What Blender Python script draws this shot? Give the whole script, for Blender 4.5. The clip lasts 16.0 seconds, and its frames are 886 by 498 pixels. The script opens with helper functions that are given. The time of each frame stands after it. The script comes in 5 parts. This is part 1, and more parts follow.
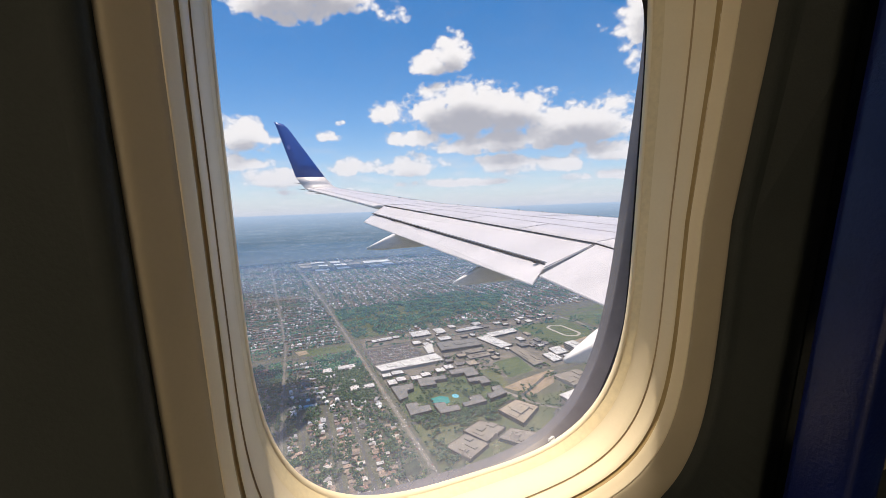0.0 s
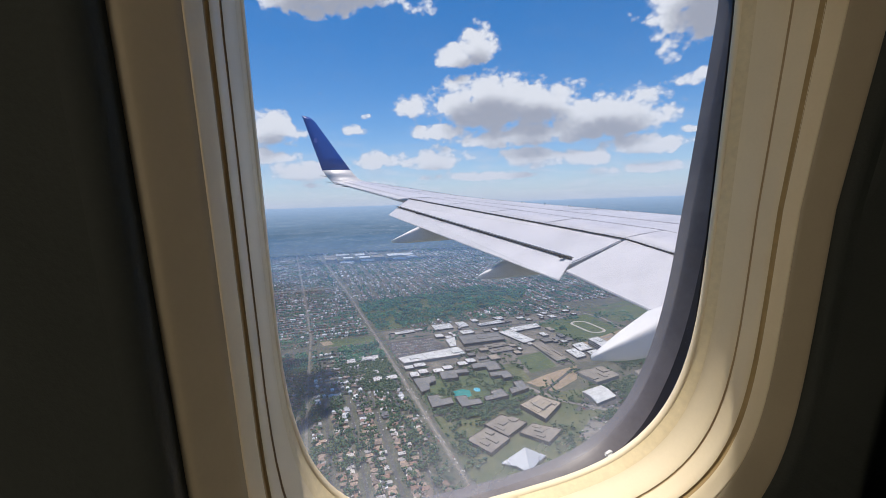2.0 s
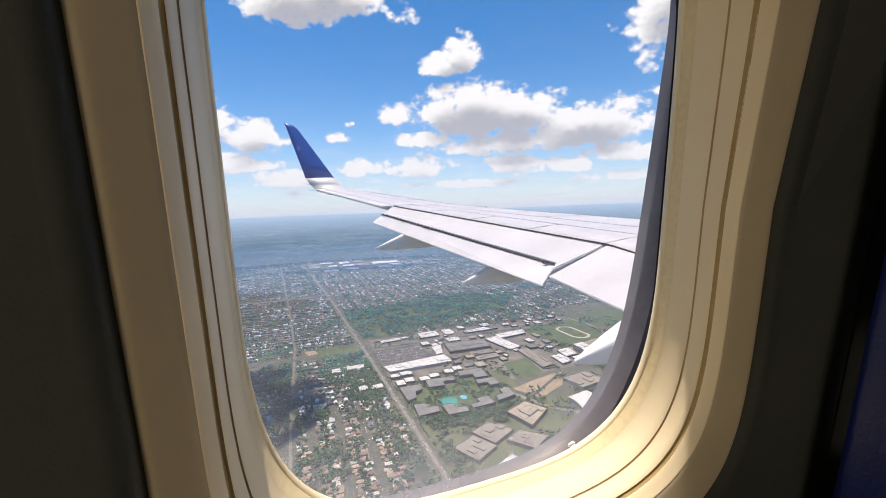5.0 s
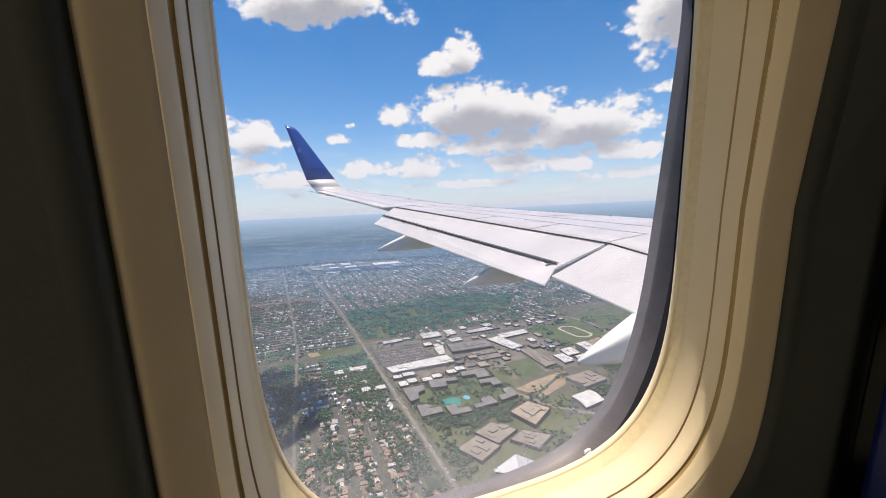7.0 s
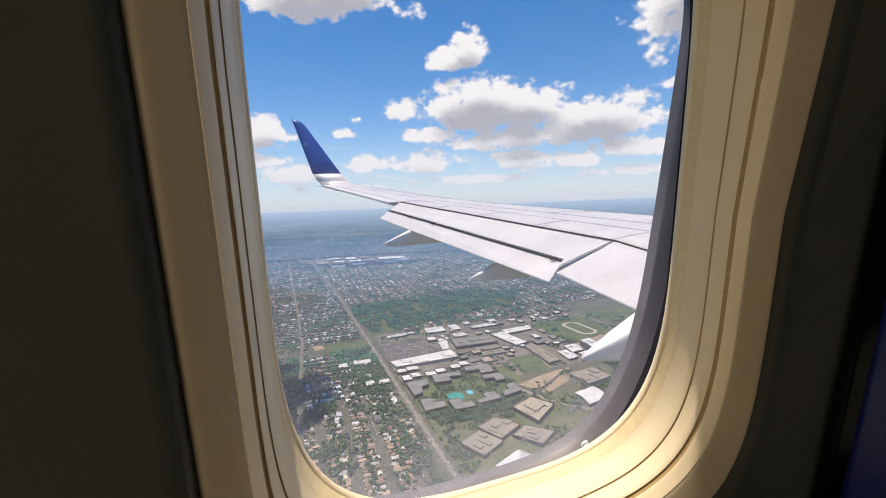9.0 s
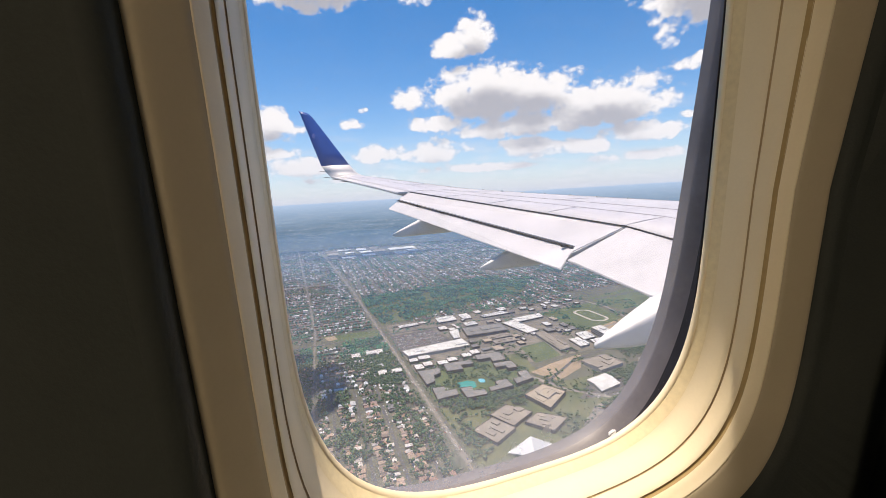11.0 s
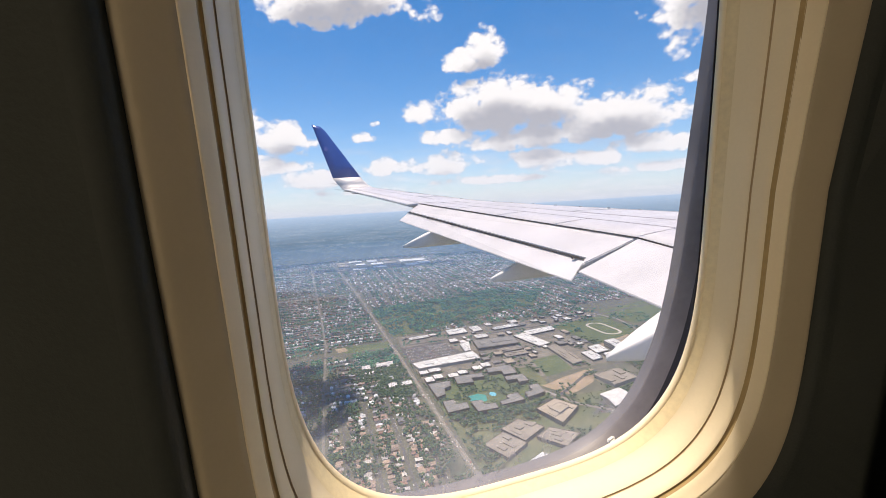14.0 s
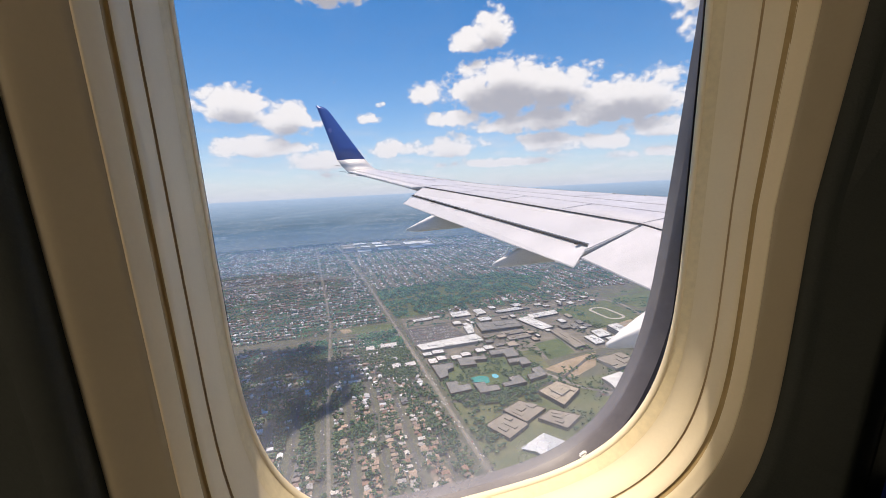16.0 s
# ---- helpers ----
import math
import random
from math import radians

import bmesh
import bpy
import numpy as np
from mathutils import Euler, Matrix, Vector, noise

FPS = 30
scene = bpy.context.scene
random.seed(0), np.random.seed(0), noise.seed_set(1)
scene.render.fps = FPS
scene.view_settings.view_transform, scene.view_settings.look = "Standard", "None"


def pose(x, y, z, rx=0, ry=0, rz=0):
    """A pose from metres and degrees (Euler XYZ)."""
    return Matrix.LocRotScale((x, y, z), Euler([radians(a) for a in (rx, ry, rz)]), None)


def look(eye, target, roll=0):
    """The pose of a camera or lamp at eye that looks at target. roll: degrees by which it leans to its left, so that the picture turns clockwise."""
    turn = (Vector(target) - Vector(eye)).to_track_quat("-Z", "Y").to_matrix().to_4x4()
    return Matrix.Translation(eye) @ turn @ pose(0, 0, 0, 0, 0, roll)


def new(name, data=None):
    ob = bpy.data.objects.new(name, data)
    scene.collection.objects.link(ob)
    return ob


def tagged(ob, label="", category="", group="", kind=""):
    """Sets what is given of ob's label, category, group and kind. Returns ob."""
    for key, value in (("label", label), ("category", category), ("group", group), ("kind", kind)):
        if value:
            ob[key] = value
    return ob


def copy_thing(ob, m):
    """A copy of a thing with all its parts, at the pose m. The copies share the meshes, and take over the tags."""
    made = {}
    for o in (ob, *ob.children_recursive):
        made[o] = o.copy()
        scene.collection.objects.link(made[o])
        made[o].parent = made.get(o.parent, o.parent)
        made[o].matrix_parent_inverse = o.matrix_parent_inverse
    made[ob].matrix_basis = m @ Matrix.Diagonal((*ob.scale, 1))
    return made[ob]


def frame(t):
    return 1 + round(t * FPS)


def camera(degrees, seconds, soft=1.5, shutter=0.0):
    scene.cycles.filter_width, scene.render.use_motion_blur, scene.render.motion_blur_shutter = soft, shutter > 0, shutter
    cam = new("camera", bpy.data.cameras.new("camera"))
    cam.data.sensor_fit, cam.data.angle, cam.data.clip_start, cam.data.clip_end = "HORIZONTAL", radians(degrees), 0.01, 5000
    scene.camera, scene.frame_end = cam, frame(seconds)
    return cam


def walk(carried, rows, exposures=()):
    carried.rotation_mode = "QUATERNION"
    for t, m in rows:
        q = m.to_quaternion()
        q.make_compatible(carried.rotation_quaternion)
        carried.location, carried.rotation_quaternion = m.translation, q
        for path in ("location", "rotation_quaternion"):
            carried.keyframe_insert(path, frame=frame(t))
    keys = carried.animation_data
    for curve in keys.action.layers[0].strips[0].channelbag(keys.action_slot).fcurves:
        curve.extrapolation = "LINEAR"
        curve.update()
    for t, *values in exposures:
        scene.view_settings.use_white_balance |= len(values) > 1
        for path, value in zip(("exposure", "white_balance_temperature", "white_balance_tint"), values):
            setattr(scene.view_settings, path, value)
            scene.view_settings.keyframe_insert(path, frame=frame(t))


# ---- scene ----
cam = camera(91.0, 16.0, soft=0.7)
# seconds, place in metres (the ground lies 500 m below), turn in degrees
ROWS = [
    (0.0, 0.0072, -0.0393, 0.0070, 85.89, 1.64, -20.03),
    (0.5, 0.0021, -0.0159, 0.0079, 86.45, 1.27, -19.24),
    (1.0, -0.0025, -0.0040, 0.0131, 86.52, 1.07, -17.88),
    (1.5, 0.0010, 0.0037, 0.0048, 85.82, 0.99, -16.97),
    (2.0, 0.0025, -0.0029, 0.0028, 85.14, 1.20, -16.90),
    (2.5, 0.0074, -0.0124, 0.0020, 85.12, 1.32, -17.23),
    (3.0, 0.0049, -0.0043, 0.0012, 85.41, 1.59, -17.94),
    (3.5, 0.0096, -0.0209, -0.0024, 85.17, 1.57, -18.42),
    (4.0, 0.0117, -0.0159, -0.0032, 85.54, 1.87, -18.70),
    (4.5, 0.0128, -0.0182, -0.0030, 85.95, 1.56, -18.88),
    (7.0, 0.0076, -0.0089, 0.0002, 86.11, 2.16, -18.74),
    (7.5, 0.0081, -0.0096, -0.0001, 86.26, 2.48, -18.54),
    (8.0, 0.0040, -0.0131, 0.0011, 85.95, 2.23, -18.34),
    (8.5, -0.0013, -0.0137, 0.0069, 85.59, 1.93, -18.14),
    (9.0, 0.0014, -0.0241, 0.0060, 85.49, 1.62, -18.04),
    (11.5, -0.0006, -0.0069, 0.0000, 84.01, 3.06, -16.58),
    (12.0, 0.0006, -0.0089, -0.0002, 84.34, 3.15, -16.29),
    (12.5, -0.0000, -0.0002, 0.0002, 84.79, 3.09, -16.00),
    (13.0, -0.0004, -0.0018, 0.0002, 85.17, 3.16, -15.81),
    (13.5, 0.0020, -0.0107, -0.0015, 85.45, 2.59, -15.67),
    (14.0, 0.0092, -0.0129, -0.0061, 85.79, 2.79, -15.47),
    (14.5, 0.0137, -0.0089, -0.0075, 86.01, 3.25, -15.30),
    (15.0, 0.0093, 0.0018, -0.0050, 85.75, 3.28, -15.10),
    (15.5, 0.0188, -0.0021, -0.0051, 85.27, 2.63, -15.00),
    (16.0, 0.0364, -0.0072, 0.0101, 83.57, 2.17, -14.80),
]
# seconds, stops, kelvin, tint
SHUTTER = [(0.0, 0.66, 7500, 16), (0.5, 0.65, 7500, 16), (1.0, 0.76, 7600, 16), (1.5, 0.64, 7500, 16), (2.0, 0.40, 6650, 14), (2.5, 0.76, 7500, 16), (3.0, 0.46, 6700, 14), (3.5, 0.74, 7100, 15), (4.5, 0.80, 7400, 16), (7.0, 0.66, 7500, 16), (9.0, 0.66, 7500, 16), (12.0, 0.80, 7600, 17), (15.0, 0.76, 7600, 17), (16.0, 0.66, 7500, 17)]
# the aircraft banks a little against the level ground
AIRCRAFT = pose(18, 45, 0, -0.9, 1.0, 0)
walk(cam, [(t, AIRCRAFT @ pose(x, y, z, rx, ry, rz)) for t, x, y, z, rx, ry, rz in ROWS], SHUTTER)

# ---- world, sun, exposure ----
SUN_EL, SUN_AZ = 78.4, -28.0          # degrees; azimuth from the outward axis (+y), negative towards the tail
TO_SUN = Vector((math.sin(radians(SUN_AZ)) * math.cos(radians(SUN_EL)), math.cos(radians(SUN_AZ)) * math.cos(radians(SUN_EL)), math.sin(radians(SUN_EL))))
world = bpy.data.worlds.new("world")
scene.world = world
world.use_nodes = True
wn = world.node_tree
sky = wn.nodes.new("ShaderNodeTexSky")
sky.sky_type, sky.sun_disc = "NISHITA", False
sky.sun_elevation, sky.sun_rotation = radians(SUN_EL), radians(SUN_AZ)
sky.altitude, sky.air_density, sky.dust_density, sky.ozone_density = 1500, 1.0, 0.15, 4.0
deep = wn.nodes.new("ShaderNodeHueSaturation")
deep.inputs["Saturation"].default_value = 1.38
wn.links.new(sky.outputs[0], deep.inputs["Color"])
wn.links.new(deep.outputs[0], wn.nodes["Background"].inputs[0])
wn.nodes["Background"].inputs[1].default_value = 0.102
sun_data = bpy.data.lights.new("sun", "SUN")
sun_data.energy, sun_data.angle, sun_data.color = 3.6, radians(0.53), (1.0, 0.93, 0.83)
sun = new("sun", sun_data)
sun.matrix_basis = look((0, 0, 60), Vector((0, 0, 60)) - TO_SUN)


# ---- materials ----
def material(name, rough=0.6, metal=0.0, spec=0.4):
    m = bpy.data.materials.new(name)
    m.use_nodes = True
    b = m.node_tree.nodes["Principled BSDF"]
    b.inputs["Roughness"].default_value, b.inputs["Metallic"].default_value = rough, metal
    b.inputs["Specular IOR Level"].default_value = spec
    return m, m.node_tree, b


def node(tree, kind, **values):
    n = tree.nodes.new(kind)
    for key, value in values.items():
        n.inputs[key.replace("_", " ")].default_value = value
    return n


def ramp(tree, source, stops, mode="LINEAR"):
    r = tree.nodes.new("ShaderNodeValToRGB")
    r.color_ramp.interpolation = mode
    while len(r.color_ramp.elements) < len(stops):
        r.color_ramp.elements.new(0.5)
    for e, (p, c) in zip(r.color_ramp.elements, stops):
        e.position, e.color = p, (*c, 1)
    tree.links.new(source, r.inputs[0])
    return r.outputs[0]


def mixed(tree, a, b, factor, mode="MIX"):
    m = tree.nodes.new("ShaderNodeMix")
    m.data_type, m.blend_type = "RGBA", mode
    for socket, value in ((m.inputs[0], factor), (m.inputs[6], a), (m.inputs[7], b)):
        if hasattr(value, "is_output"):
            tree.links.new(value, socket)
        else:
            socket.default_value = value if isinstance(value, (int, float)) else (*value, 1)
    return m.outputs[2]


def noise_of(tree, scale, detail=4.0, rough=0.55, coords="Object", squeeze=None):
    c = tree.nodes.new("ShaderNodeTexCoord")
    n = node(tree, "ShaderNodeTexNoise", Scale=scale, Detail=detail, Roughness=rough)
    if squeeze:
        mp = tree.nodes.new("ShaderNodeMapping")
        mp.inputs["Scale"].default_value = squeeze
        tree.links.new(c.outputs[coords], mp.inputs[0])
        tree.links.new(mp.outputs[0], n.inputs["Vector"])
    else:
        tree.links.new(c.outputs[coords], n.inputs["Vector"])
    return n.outputs[0]


def bump(tree, b, height, strength, distance):
    n = node(tree, "ShaderNodeBump", Strength=strength, Distance=distance)
    tree.links.new(height, n.inputs["Height"])
    tree.links.new(n.outputs[0], b.inputs["Normal"])


def math_node(t, op, a, b=None, c=None, clamp=False):
    n = t.nodes.new("ShaderNodeMath")
    n.operation, n.use_clamp = op, clamp
    for socket, value in zip(n.inputs, (a, b, c)):
        if value is None:
            continue
        if hasattr(value, "is_output"):
            t.links.new(value, socket)
        else:
            socket.default_value = value
    return n.outputs[0]


def simple(name, dark, light, scale, rough=0.6, metal=0.0, spec=0.4, grain=0.15, grain_size=0.001, fine=12.0, squeeze=None, mottle=0.6):
    """A surface with stains at one scale, grain at a finer one and a little relief."""
    m, t, b = material(name, rough, metal, spec)
    big = noise_of(t, scale, 5, 0.6, squeeze=squeeze)
    small = noise_of(t, scale * fine, 3, 0.6, squeeze=squeeze)
    base = ramp(t, big, ((0.3, dark), (0.7, light)))
    t.links.new(mixed(t, base, ramp(t, small, ((0.3, (0.82, 0.82, 0.82)), (0.7, (1, 1, 1)))), mottle, "MULTIPLY"), b.inputs["Base Color"])
    bump(t, b, small, grain, grain_size)
    return m


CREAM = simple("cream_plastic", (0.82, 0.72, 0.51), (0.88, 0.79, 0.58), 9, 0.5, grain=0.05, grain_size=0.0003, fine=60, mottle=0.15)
# darker than the cream: the bezel's weaker light is put into its colour
BEZEL = simple("bezel_shade_plastic", (0.40, 0.35, 0.25), (0.46, 0.40, 0.285), 9, 0.5, grain=0.05, grain_size=0.0003, fine=60, mottle=0.15)
# pale grey lining made near black: its deep shade is in the colour
LINING = simple("shaded_sidewall_lining", (0.024, 0.031, 0.027), (0.034, 0.041, 0.036), 14, 0.7, grain=0.3, grain_size=0.0008, fine=40)
RUBBER = simple("dark_seal", (0.008, 0.008, 0.014), (0.020, 0.018, 0.026), 18, 0.55, grain=0.25, grain_size=0.001)
PALE_RIM = simple("pale_rim", (0.130, 0.124, 0.142), (0.190, 0.182, 0.205), 20, 0.45)
# brown for the shade inside the thin groove, put into the colour
DARK = simple("groove_shadow_gap", (0.44, 0.32, 0.17), (0.52, 0.39, 0.22), 30, 0.8)
# sunlight glowing through the step is put into this yellow colour
AMBER = simple("amber_glow_plastic", (0.78, 0.67, 0.42), (0.84, 0.73, 0.48), 20, 0.55)
# amber light bouncing in the second groove, put into its colour
GROOVE = simple("bounce_lit_groove", (0.40, 0.29, 0.13), (0.50, 0.37, 0.18), 20, 0.6)
CARPET = simple("cabin_carpet", (0.02, 0.022, 0.03), (0.04, 0.042, 0.05), 30, 0.95, grain=0.5, grain_size=0.003)
CEILING = simple("cabin_ceiling_panel", (0.30, 0.30, 0.29), (0.36, 0.36, 0.35), 5, 0.7)
LEATHER = simple("blue_leather", (0.003, 0.010, 0.070), (0.006, 0.017, 0.11), 12, 0.42, grain=0.35, grain_size=0.0015, fine=25)
SKIN = simple("fuselage_paint", (0.70, 0.71, 0.73), (0.80, 0.80, 0.81), 2.5, 0.35)
WHITE = simple("wing_white_paint", (0.52, 0.51, 0.53), (0.64, 0.63, 0.65), 1.1, 0.42, squeeze=(0.6, 2.2, 1), grain=0.04, grain_size=0.002)
GREY = simple("wing_grey_paint", (0.50, 0.49, 0.53), (0.60, 0.59, 0.63), 0.9, 0.38, squeeze=(0.5, 2.0, 1), grain=0.04, grain_size=0.002)
# for dark fittings, and for slot shade laid on as black strips
SLOT = simple("dark_slot", (0.010, 0.009, 0.010), (0.024, 0.022, 0.023), 6, 0.9, spec=0.1)
BLUE = simple("winglet_blue_paint", (0.006, 0.075, 0.34), (0.010, 0.095, 0.42), 1.6, 0.3, grain=0.03, grain_size=0.001)
METAL = simple("bare_metal", (0.45, 0.45, 0.46), (0.6, 0.6, 0.6), 8, 0.35, 0.9)


def pane_material(name, film, smear):
    """Clear acrylic with a thin dusty film, thicker towards the lower rim where grime has gathered. Below eye level the
    film also stands in for aerial haze.
    """
    m = bpy.data.materials.new(name)
    m.use_nodes = True
    t = m.node_tree
    t.nodes.remove(t.nodes["Principled BSDF"])
    out = t.nodes["Material Output"]
    clear = node(t, "ShaderNodeBsdfTransparent", Color=(0.97, 0.98, 0.98, 1))
    dust = node(t, "ShaderNodeBsdfTranslucent", Color=(0.83, 0.77, 0.74, 1))
    c = t.nodes.new("ShaderNodeTexCoord")
    sep = t.nodes.new("ShaderNodeSeparateXYZ")
    t.links.new(c.outputs["Object"], sep.inputs[0])
    low = t.nodes.new("ShaderNodeMapRange")
    low.interpolation_type = "SMOOTHSTEP"
    low.inputs[1].default_value, low.inputs[2].default_value = -0.15, -0.27
    low.inputs[3].default_value, low.inputs[4].default_value = 0.0, smear
    t.links.new(sep.outputs[2], low.inputs[0])
    blot = node(t, "ShaderNodeMapRange")
    blot.inputs[1].default_value, blot.inputs[2].default_value = 0.3, 0.75
    blot.inputs[3].default_value, blot.inputs[4].default_value = 0.5, 1.5
    t.links.new(noise_of(t, 16, 5, 0.6), blot.inputs[0])
    add = node(t, "ShaderNodeMath")
    add.operation = "ADD"
    t.links.new(low.outputs[0], add.inputs[0])
    # denser film below eye level puts the ground's aerial haze into the pane
    haze_coat = t.nodes.new("ShaderNodeMapRange")
    haze_coat.interpolation_type = "SMOOTHSTEP"
    haze_coat.inputs[1].default_value, haze_coat.inputs[2].default_value = 0.03, -0.11
    haze_coat.inputs[3].default_value, haze_coat.inputs[4].default_value = film * 0.36, film
    t.links.new(sep.outputs[2], haze_coat.inputs[0])
    t.links.new(haze_coat.outputs[0], add.inputs[1])
    mul = node(t, "ShaderNodeMath")
    mul.operation = "MULTIPLY"
    t.links.new(add.outputs[0], mul.inputs[0])
    t.links.new(blot.outputs[0], mul.inputs[1])
    a = t.nodes.new("ShaderNodeMixShader")
    t.links.new(mul.outputs[0], a.inputs[0])
    t.links.new(clear.outputs[0], a.inputs[1])
    t.links.new(dust.outputs[0], a.inputs[2])
    t.links.new(a.outputs[0], out.inputs[0])
    return m


PANE = pane_material("inner_acrylic", 0.008, 0.03)
PANE_OUT = pane_material("dusty_hazed_acrylic", 0.125, 0.12)


# ---- mesh helpers ----
def mesh_of(name, verts, faces, mats, smooth=False, indices=None):
    me = bpy.data.meshes.new(name)
    me.from_pydata([tuple(v) for v in verts], [], faces)
    for m in mats if isinstance(mats, (list, tuple)) else [mats]:
        me.materials.append(m)
    if indices is not None:
        me.polygons.foreach_set("material_index", indices)
    if smooth:
        me.polygons.foreach_set("use_smooth", [True] * len(me.polygons))
    me.update()
    return me


def fixed(me):
    b = bmesh.new()
    b.from_mesh(me)
    bmesh.ops.recalc_face_normals(b, faces=b.faces)
    b.to_mesh(me)
    b.free()
    return me


def child(name, me, parent, label=""):
    ob = new(name, me)
    ob.parent = parent
    return tagged(ob, label)


def thing(name, label, category, m=None, kind="", group=""):
    ob = new(name)
    ob.empty_display_size = 0.1
    if m is not None:
        ob.matrix_basis = m
    return tagged(ob, label, category, group, kind)


def loft(rings, closed=True, caps=False):
    """Faces between rings of equal length."""
    verts, faces, n = [], [], len(rings[0])
    for r in rings:
        verts += r
    for i in range(len(rings) - 1):
        for j in range(n if closed else n - 1):
            k = (j + 1) % n
            faces.append((i * n + j, i * n + k, (i + 1) * n + k, (i + 1) * n + j))
    if caps:
        faces.append(tuple(range(n))[::-1])
        faces.append(tuple((len(rings) - 1) * n + j for j in range(n)))
    return verts, faces


def slab(corners, drop):
    """A plate: four or more upper corners, thickened downwards, by one depth or one for each corner."""
    n = len(corners)
    drops = drop if isinstance(drop, (list, tuple)) else [drop] * n
    verts = [Vector(c) for c in corners] + [Vector(c) - Vector((0, 0, d)) for c, d in zip(corners, drops)]
    faces = [tuple(range(n)), tuple(range(2 * n - 1, n - 1, -1))] + [(j, j + n, (j + 1) % n + n, (j + 1) % n) for j in range(n)]
    return verts, faces


def bevelled(me, width, segments=2):
    b = bmesh.new()
    b.from_mesh(me)
    bmesh.ops.recalc_face_normals(b, faces=b.faces)
    bmesh.ops.bevel(b, geom=b.edges[:], offset=width, segments=segments, affect="EDGES", clamp_overlap=True)
    b.to_mesh(me)
    b.free()
    return me


# ---- the cabin: sidewall with its windows ----
# Cabin coordinates: u forward, d outward, w up along the wall, which leans 7.5 degrees inward at the top.
CABIN = AIRCRAFT @ pose(0, 0, 0, 7.5, 0, 0)
PITCH, UC, WC, HALF_U, HALF_W, HALF_TOP = 0.468, 0.1203, -0.0345, 0.1385, 0.180, 0.250
N = 96
OUT_TOP = 0.173                      # the outer opening is shorter than the cream reveal
COS_T, SIN_T, SIN_B = math.cos(radians(2)), math.sin(radians(2)), math.sin(radians(3.6))   # the nose rides a little high


def outline(o, d, uc=UC, sag=0.0, top=HALF_TOP):
    """The window's rounded outline, widened by o, at depth d. The funnel opens skew: deeper on its aft side, and a little forward."""
    ring = []
    depth = max(0.0, 0.22 - d)
    for j in range(N):
        a = 2 * math.pi * j / N
        c, s = math.cos(a), math.sin(a)
        p, q = (3.1 + 24 * depth, 3.8 + 24 * depth) if s < 0 else (4.5, 5.0) if not sag else (8.0, 9.0)
        x = math.copysign(abs(c) ** (2 / p), c)
        z = math.copysign(abs(s) ** (2 / q), s)
        skew = 0.26 * depth * x
        x, z = (HALF_U + o) * x, ((HALF_W + sag if z < 0 else top) + o) * z
        if c > 0 and z > 0:
            # the rings flare forward towards the top
            x += 11.6 * depth ** 1.6 * min(z, 0.17) * c ** 0.5
        if c < 0:
            # the bezel is narrower on its aft side
            x += 4.5 * min(depth, 0.08) ** 2.6 * abs(c) ** 0.5
        if sag:
            # the outer opening spreads towards its top
            x += (0.095 if c > 0 else -0.14) * abs(c) ** 0.5 * max(0.0, z + 0.17) * min(1.0, max(0.0, (d - 0.226) / 0.045))
        ring.append(Vector((uc + 0.09 * depth + x * COS_T - z * SIN_T, d + skew, WC + x * SIN_B + z * COS_T)))
    return ring


def frame_to(ring, u0, u1, w0, w1, d):
    """The ring's points carried out to a rectangle round it."""
    out = []
    cu, cw = (u0 + u1) / 2, (w0 + w1) / 2
    for p in ring:
        a = math.atan2((p.z - WC), (p.x - cu))
        c, s = math.cos(a), math.sin(a)
        ku = ((u1 if c > 0 else u0) - cu) / c if abs(c) > 1e-6 else 1e9
        kw = ((w1 if s > 0 else w0) - WC) / s if abs(s) > 1e-6 else 1e9
        k = min(ku, kw)
        out.append(Vector((cu + k * c, d, WC + k * s)))
    # pull the nearest points into the corners
    for cu_, cw_ in ((u0, w0), (u0, w1), (u1, w0), (u1, w1)):
        j = min(range(len(out)), key=lambda i: (out[i].x - cu_) ** 2 + (out[i].z - cw_) ** 2)
        out[j] = Vector((cu_, d, cw_))
    return out


def ring_mesh(name, profile, uc, mat, smooth=True, sag=0.0, top=HALF_TOP):
    return fixed(mesh_of(name, *loft([outline(o, d, uc, sag, top) for o, d in profile]), mat, smooth))


fuselage = thing("fuselage", "white painted fuselage side reaching forward to the wing root", "aircraft body", CABIN)
for k in range(5, 14):
    b = bmesh.new()
    bmesh.ops.create_cube(b, size=1, matrix=Matrix.Translation((UC + k * PITCH, 0.290, -0.35)) @ Matrix.Diagonal((PITCH - 0.002, 0.008, 2.7, 1)))
    me = bpy.data.meshes.new("skin_panel")
    b.to_mesh(me)
    b.free()
    me.materials.append(SKIN)
    child("skin_panel", me, fuselage)
wall_port = thing("wall_port", "cabin sidewall with deep shade in its near-black colour", "wall", CABIN, "structure")
wall_skin = thing("wall_skin", "white painted outer skin of the fuselage", "wall", CABIN, "structure")
